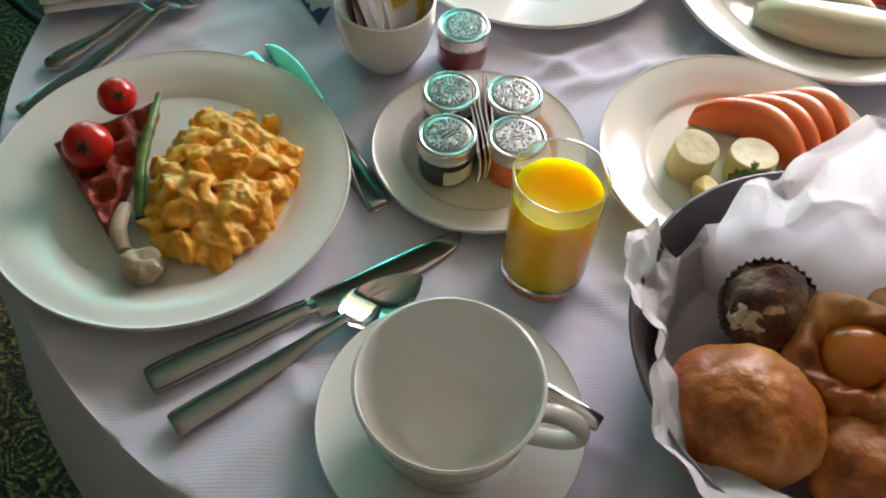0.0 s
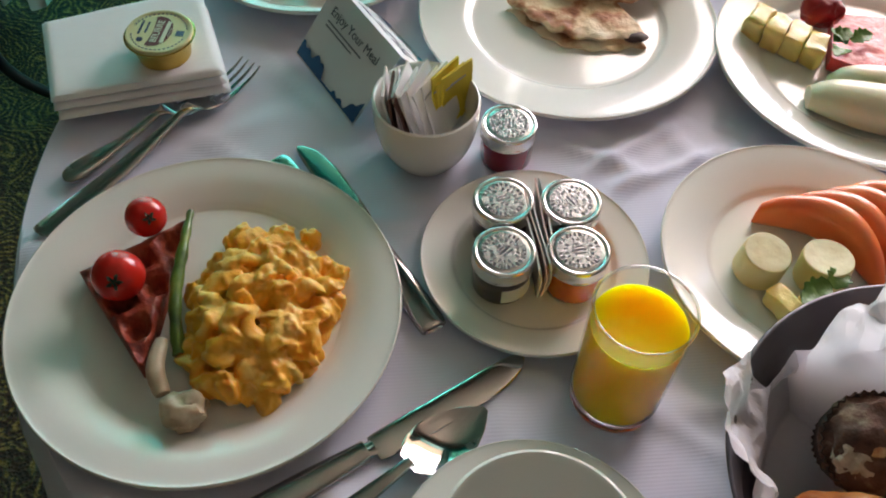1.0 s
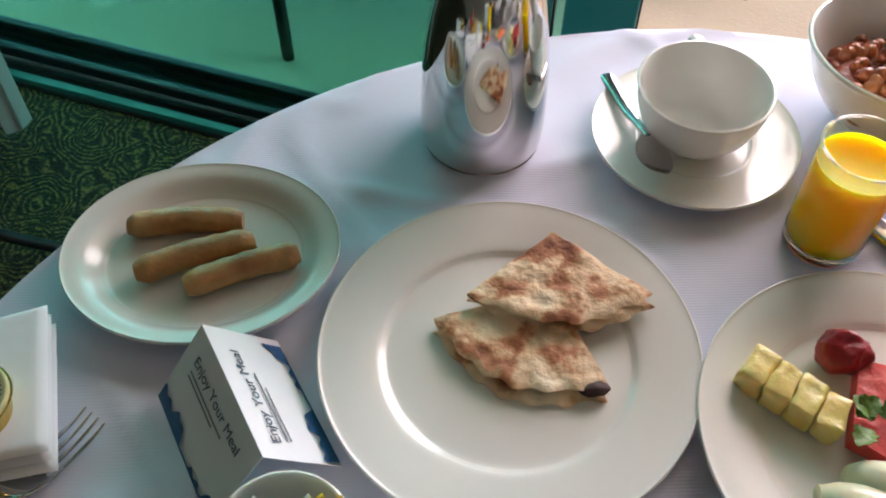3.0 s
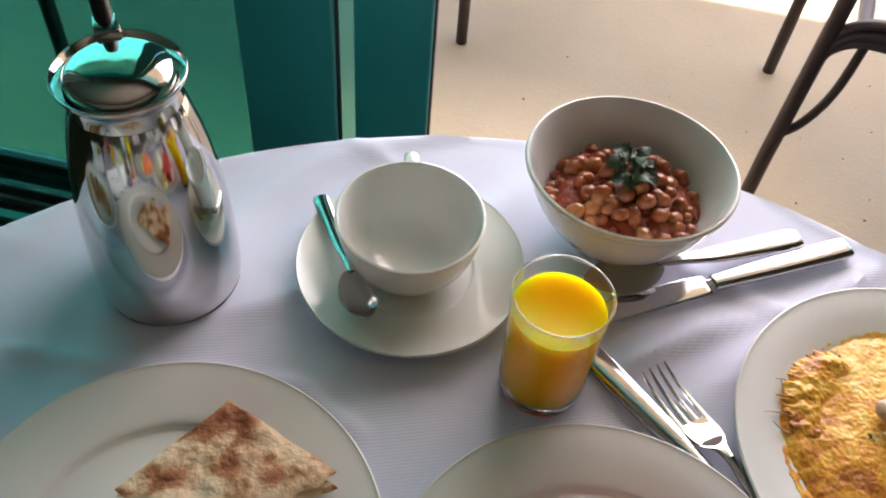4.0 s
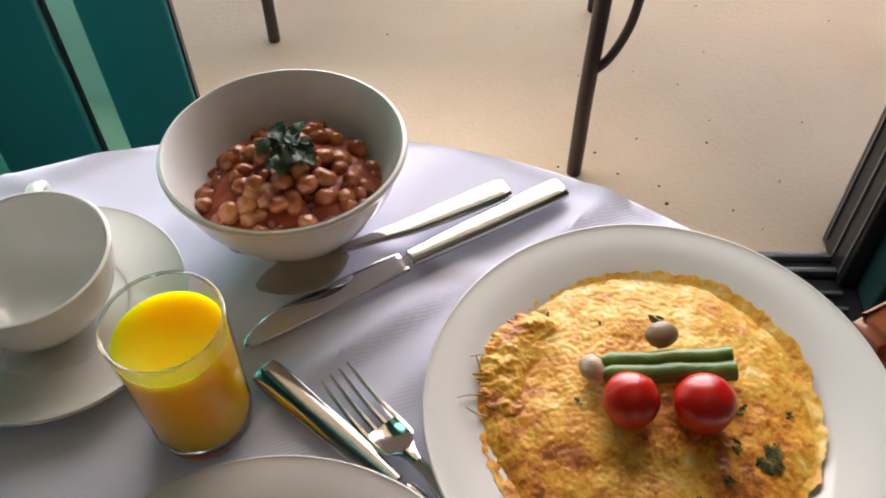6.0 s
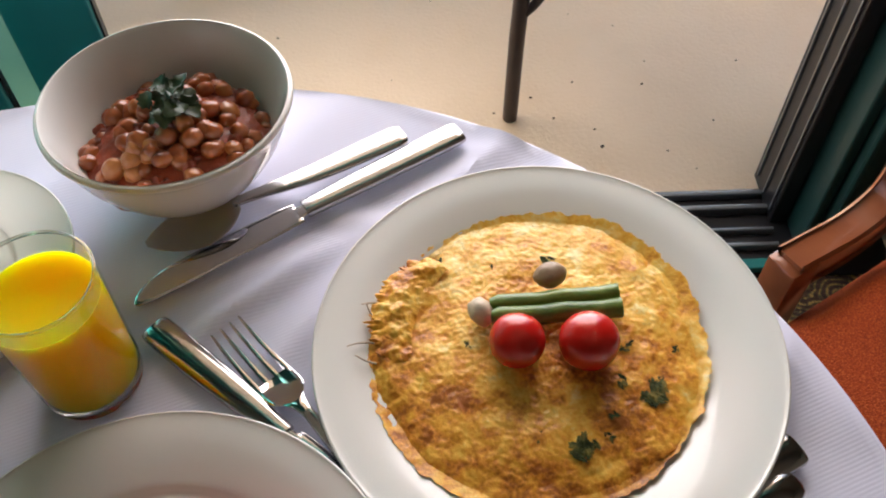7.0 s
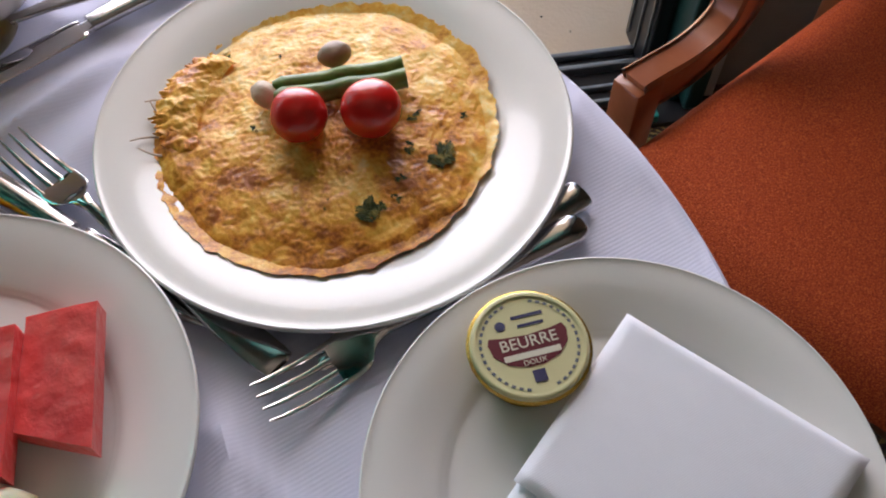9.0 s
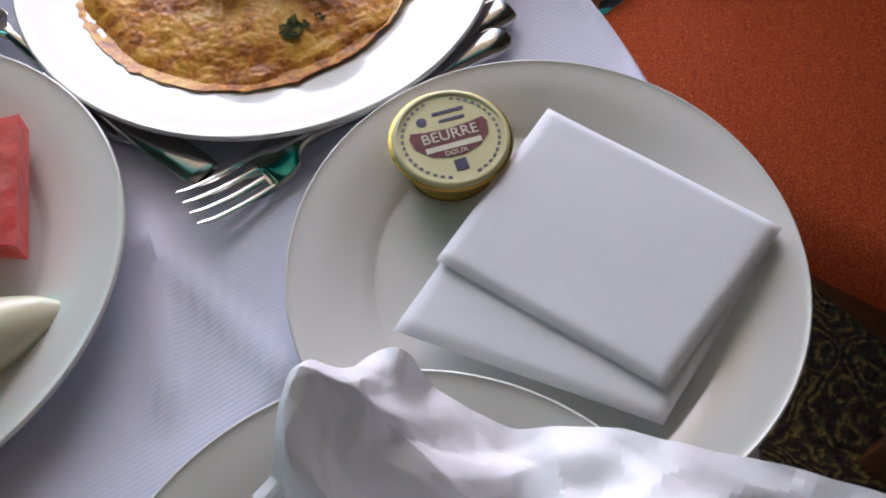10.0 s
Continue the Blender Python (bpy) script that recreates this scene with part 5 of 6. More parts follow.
# flatbread plate
def wedge(apex, b, c, bulge, z, seed, tilt=0.0):
    A, B, C = Vector(apex), Vector(b), Vector(c)
    out = ((B + C) / 2 - A).normalized()

    def f(u, v):
        p = A.lerp(B.lerp(C, v) + out * bulge * math.sin(math.pi * v), max(u, 0.01))
        p += out * 0.0018 * math.sin(v * 37 + seed) * u
        e = min(1.0, min(v, 1 - v, 1.0 - u) * 12)
        zz = z + 0.0028 * noise.noise(Vector((p.x * 45, p.y * 45, seed))) + 0.0014 * noise.noise(Vector((p.x * 120, p.y * 120, seed))) - 0.002 * (1 - e) ** 2 + tilt * u
        return Vector((p.x, p.y, T + zz))
    return sheet(36, 36, f, 0.0034)


for apex, b, c, bulge, zs, lab in (((0.178, 0.776), (0.091, 0.744), (0.209, 0.684), 0.028, (0.0105, 0.0165), "folded flatbread wedge with brown griddle marks"), ((0.183, 0.820), (0.116, 0.763), (0.251, 0.753), 0.025, (0.0215, 0.0265), "folded flatbread wedge lying on another")):
    ob = thing("flatbread", lab, "flatbread", group="flatbreads on the plate")
    for k, z in enumerate(zs):
        part("layer", wedge((apex[0] + 0.002 * k, apex[1]), (b[0], b[1] + (0.006 * k if lab.startswith("folded flatbread wedge with") else 0.001)), (c[0] + 0.001, c[1] + 0.007 * k), bulge, z, k * 3.1 + bulge * 100), BREAD, ob)
DARKF = mat("dark_filling", (0.05, 0.02, 0.015), (0.03, 0.012, 0.01), 40, 0.6)
tagged(part("filling", blob(0.007, pose(0.200, 0.690, T + 0.0135) @ Matrix.Diagonal((1.5, 0.9, 0.4, 1)), 0.3, 2, 2, 3), DARKF), "dark filling showing at the flatbread's edge", "filling")


# spring rolls
def spring_roll(a, b, r, seed):
    A, B = Vector((*a, 0)), Vector((*b, 0))
    n = 26
    rings = []
    d = (B - A).normalized()
    s = Vector((-d.y, d.x, 0))
    for i in range(n + 1):
        t = i / n
        p = A.lerp(B, t) + s * 0.003 * math.sin(math.pi * t)
        k = min(1.0, 0.62 + 4.5 * min(t, 1 - t)) * (1 + 0.03 * math.sin(i * 1.3 + seed))
        ring = []
        for j in range(18):
            an = 2 * math.pi * j / 18
            q = r * k * (1 + 0.07 * noise.noise(Vector((p.x * 60, an * 0.8, seed))))
            ring.append(p + s * q * math.cos(an) + Vector((0, 0, T + 0.0065 + r * 0.85 + 0.85 * q * math.sin(an))))
        rings.append(ring)
    return sections(rings)


for k, (a, b) in enumerate((((-0.145, 0.843), (-0.056, 0.846)), ((-0.132, 0.797), (-0.045, 0.826)), ((-0.093, 0.783), (-0.010, 0.812)))):
    tagged(part("spring_roll", spring_roll(a, b, 0.0114, k * 4.0), ROLL), "golden brown fried spring roll on an oval plate", "spring roll", "spring rolls on the plate")

# papaya and banana plate
for k, (x, y, t) in enumerate(((0.2335, 0.4370, 4), (0.2775, 0.4255, -5))):
    ob = thing("banana_slice", "thick peeled banana slice standing on a plate", "banana", pose(x, y, T + 0.006, t, 3, 40 * k), "banana slices on the plate")
    r = 0.0178 + 0.0008 * k
    part("side", lathe(soften([(r * 0.9, 0.0), (r, 0.002), (r * 0.99, 0.014), (r * 0.97, 0.0235), (r * 0.92, 0.0250)], 3), 40), BANANA, ob)
    part("cut_face", lathe([(0, 0.0248), (r * 0.2, 0.0243), (r * 0.5, 0.0252), (r * 0.92, 0.0250)], 40), BANTOP, ob, "pale cut face with a seedy core")


def crescent(a, b, bow, w, h, n=24, m=16, sharp=0.62, blunt=None):
    """A cut slice bowed sideways, pointed at its ends, or blunt at the first."""
    A, B = Vector((*a, 0)), Vector((*b, 0))
    d = (B - A).normalized()
    s = Vector((-d.y, d.x, 0))
    rings = []
    for i in range(n + 1):
        t = i / n
        k = max(0.06, math.sin(math.pi * min(0.985, max(0.015, t))) ** (blunt if blunt and t < 0.5 else sharp))
        p = A.lerp(B, t) + s * bow * math.sin(math.pi * t)
        ring = []
        for j in range(m):
            an = 2 * math.pi * j / m
            ca, sa = math.cos(an), math.sin(an)
            ring.append(p + s * w * k * math.copysign(abs(ca) ** 0.7, ca) * (1 - 0.35 * max(0, sa)) + Vector((0, 0, h * k * (0.5 + 0.5 * math.copysign(abs(sa) ** 0.6, sa)))))
        rings.append(ring)
    return sections(rings)


for k in range(4):
    sl = part("papaya_slice", crescent((0.247 + 0.020 * k, 0.484 + 0.002 * k), (0.318 + 0.014 * k, 0.412 + 0.010 * k), 0.022, 0.0125, 0.034 - 0.002 * k, sharp=0.34, blunt=0.2), PAPAYA, m=pose(0, 0, T + 0.006 + 0.0012 * k))
    tagged(sl, "orange-red papaya slice lying in a fan", "papaya", "papaya slices on the plate")


def chunk(x, y, z, sx, sy, sz, yaw, mt, seed, name, label, group, pitch=0.0):
    bm2 = boxes((-sx, sx, -sy, sy, 0, 2 * sz), bevel=0.003)
    bmesh.ops.subdivide_edges(bm2, edges=[e for e in bm2.edges if e.calc_length() > 0.008], cuts=4, use_grid_fill=True)
    for v in bm2.verts:
        v.co += 0.0022 * Vector((noise.noise(v.co * 90 + Vector((seed, 0, 0))), noise.noise(v.co * 90 + Vector((0, seed, 0))), noise.noise(v.co * 90 + Vector((0, 0, seed)))))
    return tagged(part(name, bm2, mt, m=pose(x, y, z, pitch, 0, yaw)), label, name.split("_")[0], group)


for k, (x, y, yw) in enumerate(((0.2400, 0.4020, 25), (0.2570, 0.3930, 20), (0.2730, 0.3850, 15))):
    chunk(x, y, T + 0.006, 0.008, 0.013, 0.0085, yw, PINE, k + 1.0, "pineapple_piece", "yellow pineapple piece on a fruit plate", "pineapple pieces on the plates")
for k, (x, y, yw, p) in enumerate(((0.2480, 0.3980, 20, -12), (0.2650, 0.3990, 200, -10), (0.2720, 0.4020, 60, -6))):
    tagged(part("mint_leaf", leaf_mesh(0.026 - 0.004 * k, 0.0085, k, 0.15), MINT, m=pose(x, y, T + 0.0255 + 0.002 * k, 10, p, yw)), "fresh green mint leaf on pineapple", "mint", "mint leaves on the fruit")

# watermelon plate
tagged(part("strawberry", blob(0.0175, pose(0.3765, 0.7085, T + 0.022) @ Matrix.Diagonal((1.05, 0.9, 0.95, 1)), 0.22, 1.5, 6, 4), BERRY), "deep red halved strawberry on a fruit plate", "strawberry")
for k in range(4):
    chunk(0.3130 + 0.0140 * k, 0.6960 - 0.0115 * k, T + 0.006, 0.0092, 0.0150, 0.0125 - 0.0006 * k, -42 + 3 * k, PINE, k + 6.0, "pineapple_piece", "yellow pineapple piece leaning in a row", "pineapple pieces on the plates")


def prism(quad, z0, th, lean, seed):
    """A flat cut slice over four corners, thick th, rising by lean from its first edge."""
    A, B, C, D = (Vector((*p, 0)) for p in quad)
    bm2 = bmesh.new()

    def f(u, v, top):
        p = A.lerp(B, v).lerp(C.lerp(D, v), u)
        return Vector((p.x, p.y, z0 + lean * u + (th if top else 0) + 0.0009 * noise.noise(Vector((p.x * 90, p.y * 90, seed)))))
    n = 18
    for top in (True, False):
        g = [[bm2.verts.new(f(i / n, j / n, top)) for j in range(n + 1)] for i in range(n + 1)]
        for i in range(n):
            for j in range(n):
                q = (g[i][j], g[i + 1][j], g[i + 1][j + 1], g[i][j + 1])
                bm2.faces.new(q if top else q[::-1])
        if top:
            rim_t = [g[i][0] for i in range(n + 1)] + [g[n][j] for j in range(1, n + 1)] + [g[i][n] for i in range(n - 1, -1, -1)] + [g[0][j] for j in range(n - 1, 0, -1)]
        else:
            rim_b = [g[i][0] for i in range(n + 1)] + [g[n][j] for j in range(1, n + 1)] + [g[i][n] for i in range(n - 1, -1, -1)] + [g[0][j] for j in range(n - 1, 0, -1)]
    for i in range(len(rim_t)):
        j = (i + 1) % len(rim_t)
        bm2.faces.new((rim_t[i], rim_t[j], rim_b[j], rim_b[i]))
    return bm2


for k, (x, y, z0, ln) in enumerate(((0.386, 0.702, 0.008, 0.008), (0.426, 0.694, 0.009, 0.009), (0.466, 0.686, 0.009, 0.010))):
    quad = ((x, y), (x - 0.024, y - 0.058), (x + 0.036, y - 0.016), (x + 0.009, y - 0.090))
    tagged(part("watermelon_slice", prism(quad, T + z0, 0.014, ln, k * 5.0), MELON), "red seedless watermelon slice on a fruit plate", "watermelon", "watermelon slices on the plate")
tagged(part("honeydew_slice", crescent((0.330, 0.606), (0.480, 0.567), -0.014, 0.023, 0.036, 40, 20, 0.5, 0.26), HONEY, m=pose(0, 0, T + 0.0065)), "pale green honeydew melon slice on a fruit plate", "melon")
tagged(part("honeydew_slice", crescent((0.352, 0.620), (0.440, 0.592), -0.006, 0.018, 0.036, 30, 20, 0.4, 0.26), HONEY, m=pose(0, 0, T + 0.0065)), "short pale honeydew melon slice on a fruit plate", "melon")
for k, (x, y, yw) in enumerate(((0.3660, 0.6560, 30), (0.3760, 0.6520, 120), (0.3810, 0.6560, 10), (0.3720, 0.6460, 220))):
    tagged(part("mint_leaf", leaf_mesh(0.020, 0.0075, k + 4, 0.2), MINT, m=pose(x, y, T + 0.030, 8, -12, yw)), "fresh green mint leaf on melon", "mint", "mint leaves on the fruit")

# ---- bread basket ----
BX, BY = 0.277, 0.243
tagged(part("bread_basket", lathe(soften([(0, 0.002), (0.095, 0.002), (0.105, 0.006), (0.124, 0.045), (0.1345, 0.066), (0.1352, 0.0685), (0.1335, 0.0690), (0.1315, 0.066), (0.120, 0.044), (0.101, 0.010), (0, 0.006)], 4), 96), TIN, m=pose(BX, BY, T)), "round dark steel bread basket lined with white paper", "basket")


def bump_at(a, mid, wide):
    d = (a - mid + math.pi) % (2 * math.pi) - math.pi
    return max(0.0, 1 - (d / wide) ** 2)


def crumple(p, seed, f=1.0):
    """Straight sharp creases in several directions, strong here and faint there."""
    h = 0.0
    for k in range(9):
        an = seed * 1.7 + k * 2.4
        lam = (0.150, 0.118, 0.092, 0.070, 0.055, 0.044, 0.034, 0.026, 0.020)[k] / f
        s = (p.x * math.cos(an) + p.y * math.sin(an) + p.z * math.cos(an * 1.9)) / lam + 0.06 * noise.noise(p * 12 + Vector((k, seed, 0))) + k * 0.37
        tri = abs((s % 1.0) - 0.5) * 2 - 0.5
        mask = max(0.0, min(1.0, 0.5 + 2.2 * noise.noise(p * 22 + Vector((seed * 3.0, k * 5.0, 1.0)))))
        h += lam * tri * mask * (1.0 if k < 5 else 0.7)
    return h


def liner(u, v):
    a = 2 * math.pi * v
    north = bump_at(a, radians(52), radians(74)) ** 0.45
    crest = bump_at(a, radians(60), radians(30))
    ear = bump_at(a, radians(160), radians(24)) ** 0.6
    gap = bump_at(a, radians(131), radians(14))
    sw = bump_at(a, radians(214), radians(30)) ** 0.5
    se = bump_at(a, radians(310), radians(50))
    foot = 0.098 - 0.036 * north - 0.010 * sw
    if u < 0.35:
        r, z = foot * u / 0.35, 0.010 + 0.034 * north * (u / 0.35) ** 3
    elif u < 0.58:
        t = (u - 0.35) / 0.23
        r, z = foot + (0.022 + 0.006 * north) * t, 0.010 + 0.034 * north + (0.054 - 0.014 * north) * t
    else:
        t = (u - 0.58) / 0.42
        r = foot + 0.022 + 0.006 * north + t * (0.004 + 0.018 * north + 0.024 * ear + 0.036 * sw + 0.02 * se - 0.010 * gap)
        z = 0.064 + 0.020 * north + t * (0.004 + 0.034 * north + 0.018 * crest + 0.040 * ear - 0.010 * gap + 0.016 * sw) - 0.02 * se * t
    x, y = BX + r * math.cos(a), BY + r * math.sin(a)
    k = max(0.0, min(1.0, (u - 0.35) * 3.0))
    q = Vector((x, y, z))
    c = crumple(q, 2.0)
    return Vector((x + 0.13 * k * c * math.cos(a), y + 0.13 * k * c * math.sin(a), T + z + 0.20 * k * crumple(q, 5.0) + 0.0005))


lin = part("paper_liner", sheet(110, 300, liner, 0.0), PAPER, sharp=10)
tagged(lin, "crumpled white greaseproof paper lining a bread basket", "paper")


def lumpy(rx, ry, rz, seed, rough, freq, sub=4, ridge=0.0, rn=5):
    bm2 = bmesh.new()
    bmesh.ops.create_icosphere(bm2, subdivisions=sub, radius=1.0)
    for v in bm2.verts:
        k = 1 + rough * noise.noise(v.co * freq + Vector((seed, 0, 0))) + 0.3 * rough * noise.noise(v.co * freq * 4)
        k += 0.030 * abs(noise.noise(Vector((v.co.x * 5, v.co.y * 16, v.co.z * 5)))) + 0.016 * abs(noise.noise(Vector((v.co.x * 26, v.co.y * 12, v.co.z * 14 + seed)))) + ridge * (0.5 + 0.5 * math.sin(rn * (v.co.x * 1.6 + 0.5 * v.co.y)))
        v.co = Vector((v.co.x * rx, v.co.y * ry, v.co.z * rz)) * k
    return bm2


muf = thing("muffin", "chocolate muffin in a pleated brown paper liner", "muffin", pose(0.238, 0.288, T + 0.030, 24, -6, 0))
part("liner", lathe([(0, 0), (0.022, 0)] + [(0.022 + 0.009 * k / 6, 0.038 * k / 6) for k in range(1, 7)] + [(0.0298, 0.038), (0.022, 0.004), (0, 0.003)], 72), LINER, muf, "pleated brown paper")
for v in muf.children[0].data.vertices:
    an = math.atan2(v.co.y, v.co.x)
    v.co.x, v.co.y = v.co.x * (1 + 0.035 * math.cos(36 * an)), v.co.y * (1 + 0.035 * math.cos(36 * an))
part("cake", moved(lumpy(0.0285, 0.0285, 0.015, 3, 0.20, 2.6), Matrix.Translation((0, 0, 0.034))), MUFF, muf, "cracked chocolate crumb")
rnd = random.Random(9)
part("cream_patch", blob(0.012, Matrix.Translation((-0.013, -0.006, 0.0425)) @ Matrix.Diagonal((1.0, 0.8, 0.45, 1)), 0.6, 2.0, 4, 4), CRUMB, muf, "pale crumbly patch")
for k in range(7):
    a, r = rnd.uniform(0, 6.28), rnd.uniform(0.004, 0.020)
    part("chip", blob(rnd.uniform(0.003, 0.0055), Matrix.Translation((r * math.cos(a), r * math.sin(a), 0.049 - 12 * r * r)) @ Matrix.Diagonal((1.2, 0.9, 0.5, 1)), 0.3, 2, k, 2), BREAD if k % 2 else MUFF, muf)
tagged(part("croissant", lumpy(0.046, 0.041, 0.032, 1.5, 0.08, 1.6, 5, 0.05, 4.5), CROI, m=pose(0.203, 0.208, T + 0.050, 8, -10, -35)), "golden brown glazed croissant in a basket", "croissant")
dan = thing("danish_pastry", "golden danish pastry with an apricot half", "pastry", pose(0.276, 0.236, T + 0.060, 8, -14, 10))
bm = lathe(soften([(0, 0.006), (0.014, 0.006), (0.019, 0.010), (0.024, 0.017), (0.032, 0.018), (0.039, 0.010), (0.041, 0.0), (0.036, -0.010), (0.020, -0.014), (0, -0.014)], 5), 96)
for v in bm.verts:
    an = math.atan2(v.co.y, v.co.x)
    rr = math.hypot(v.co.x, v.co.y)
    k = 1 + 0.09 * math.cos(4 * an) * min(1, rr / 0.03) + 0.05 * noise.noise(Vector((math.cos(an) * 3, math.sin(an) * 3, rr * 60)))
    v.co.x, v.co.y = v.co.x * k, v.co.y * k
    v.co.z += 0.0025 * noise.noise(v.co * 70) + 0.0015 * math.sin(9 * an + rr * 300)
part("dough", bm, CROI, dan)
part("apricot", moved(lumpy(0.0205, 0.0195, 0.0105, 4, 0.03, 1.0), Matrix.Translation((0, 0, 0.0105))), APRI, dan, "glazed apricot half")
tagged(part("bread_roll", lumpy(0.040, 0.034, 0.024, 7.5, 0.14, 2.0, 5, 0.03, 6), CROI, m=pose(0.276, 0.178, T + 0.044, 0, 0, 30)), "golden brown bread roll in a basket", "bread roll")
tagged(part("bread_roll", lumpy(0.036, 0.034, 0.026, 2.5, 0.10, 2.0, 5, 0.03, 6), CROI, m=pose(0.335, 0.262, T + 0.044, 0, 0, 80)), "golden brown bread roll in a basket", "bread roll")


# ---- paper wrap on the far plate ----
WRAP_EDGE = soften([(0.566, 0.446, 0.056), (0.586, 0.446, 0.066), (0.594, 0.439, 0.070), (0.601, 0.425, 0.050), (0.616, 0.399, 0.050), (0.632, 0.385, 0.056), (0.664, 0.352, 0.066), (0.702, 0.299, 0.080), (0.725, 0.240, 0.080)], 12)


def wrap(u, v):
    k = u * (len(WRAP_EDGE) - 1)
    i = min(int(k), len(WRAP_EDGE) - 2)
    a = Vector(WRAP_EDGE[i]).lerp(Vector(WRAP_EDGE[i + 1]), k - i)
    b = Vector((0.516, 0.426, 0.046)).lerp(Vector((0.500, 0.205, 0.094)), u)
    p = a.lerp(b, v)
    q = Vector((p.x, p.y, 0.2))
    hump = 0.012 * math.sin(math.pi * min(1, v * 1.25)) * (0.3 + 0.7 * math.sin(math.pi * u))
    dip = 0.005 * math.exp(-(((p.x - 0.574) / 0.016) ** 2 + ((p.y - 0.418) / 0.022) ** 2))
    w = 1.15 * min(1.0, 0.30 + 2.5 * v)
    return Vector((p.x + 0.06 * w * crumple(q, 1.0, 0.7), p.y + 0.06 * w * crumple(q, 3.0, 0.7), T + p.z + hump - dip + 0.22 * w * crumple(q, 7.0, 1.3) + 0.002))


wr = part("paper_wrap", sheet(150, 120, wrap, 0.0), WRAPP, sharp=9)
tagged(wr, "crumpled white greaseproof paper heaped on a plate", "paper")

# ---- chairs ----
chair = thing("armchair", "wooden armchair with rust-orange woven seat and back", "chair", Matrix())
SU = Vector((0.985, 0.17, 0)).normalized()
SV = Vector((-SU.y, SU.x, 0))
SO = Vector((1.062, 0.846, 0))
CH = Matrix(((SU.x, SV.x, 0, SO.x), (SU.y, SV.y, 0, SO.y), (0, 0, 1, 0), (0, 0, 0, 1)))


def cushion(x0, x1, y0, y1, z0, z1, crown, bow=0.0):
    bm2 = bmesh.new()
    n = 24
    for top in (True, False):
        g = []
        for i in range(n + 1):
            row = []
            for j in range(n + 1):
                u, v = i / n, j / n
                e = min(1.0, min(u, 1 - u, v, 1 - v) / 0.10)
                rim = math.sqrt(max(0, 1 - (1 - e) ** 2))
                mid = (z0 + z1) / 2
                z = mid + ((z1 - mid) * rim + crown * math.sin(math.pi * u) * math.sin(math.pi * v) if top else -(mid - z0) * rim)
                row.append(bm2.verts.new((x0 + (x1 - x0) * u - bow * math.sin(math.pi * v) * (1 - u), y0 + (y1 - y0) * v, z)))
            g.append(row)
        for i in range(n):
            for j in range(n):
                q = (g[i][j], g[i + 1][j], g[i + 1][j + 1], g[i][j + 1])
                bm2.faces.new(q if top else q[::-1])
    bmesh.ops.remove_doubles(bm2, verts=bm2.verts, dist=0.0004)
    return bm2


part("seat", moved(cushion(-0.02, 0.50, -0.55, -0.006, 0.32, 0.405, 0.018, 0.065), CH), ORANGE, chair, "rust-orange woven seat cushion")
part("seat_frame", moved(boxes((-0.015, 0.49, -0.54, -0.012, 0.255, 0.325), bevel=0.008), CH), WOOD, chair)


def plank(points, w, t):
    """A bent wooden rail of rectangular section: points in the chair's side plane, w across it, t thick."""
    rings = []
    pts = [Vector((p[0], 0, p[1])) for p in points]
    for i, p in enumerate(pts):
        d = (pts[min(i + 1, len(pts) - 1)] - pts[max(i - 1, 0)]).normalized()
        nrm = Vector((-d.z, 0, d.x))
        c = 0.004
        ring = []
        for a, b in ((-1, -1), (1, -1), (1, 1), (-1, 1)):
            ring += [p + Vector((0, a * (w / 2 - c), 0)) + nrm * b * t / 2, p + Vector((0, a * w / 2, 0)) + nrm * b * (t / 2 - c)] if a == b else [p + Vector((0, a * w / 2, 0)) + nrm * b * (t / 2 - c), p + Vector((0, a * (w / 2 - c), 0)) + nrm * b * t / 2]
        rings.append(ring)
    return sections(rings)


for dy, nm in ((0.028, "arm"), (-0.575, "arm")):
    arm = part(nm, moved(plank(soften([(0.004, 0.430), (0.050, 0.424), (0.095, 0.419), (0.138, 0.426), (0.170, 0.450), (0.181, 0.490), (0.175, 0.530), (0.172, 0.556), (0.196, 0.562), (0.265, 0.545), (0.48, 0.535)], 5), 0.040, 0.052), CH @ Matrix.Translation((0, dy, -0.006))), WOOD, chair, "curved red-brown wooden arm")
    part("arm_post", moved(boxes((-0.006, 0.040, dy - 0.020, dy + 0.020, 0.30, 0.440), bevel=0.005), CH), WOOD, chair, "")
    part("leg", moved(boxes((-0.008, 0.026, dy - 0.020, dy + 0.020, 0.0, 0.30), bevel=0.005), CH), WOOD, chair, "")
    part("leg", moved(boxes((0.455, 0.49, dy - 0.020, dy + 0.020, 0.0, 0.62), bevel=0.005), CH), WOOD, chair, "")
part("back", moved(boxes((0.475, 0.53, -0.53, -0.03, 0.40, 0.92), bevel=0.02), CH), ORANGE, chair, "rust-orange woven backrest")


# ---- balcony furniture ----
def strut(name, pts, r, parent, flat=1.0, label=""):
    return part(name, tube(soften(pts, 6), r, 10, flat), METALB, parent, label)


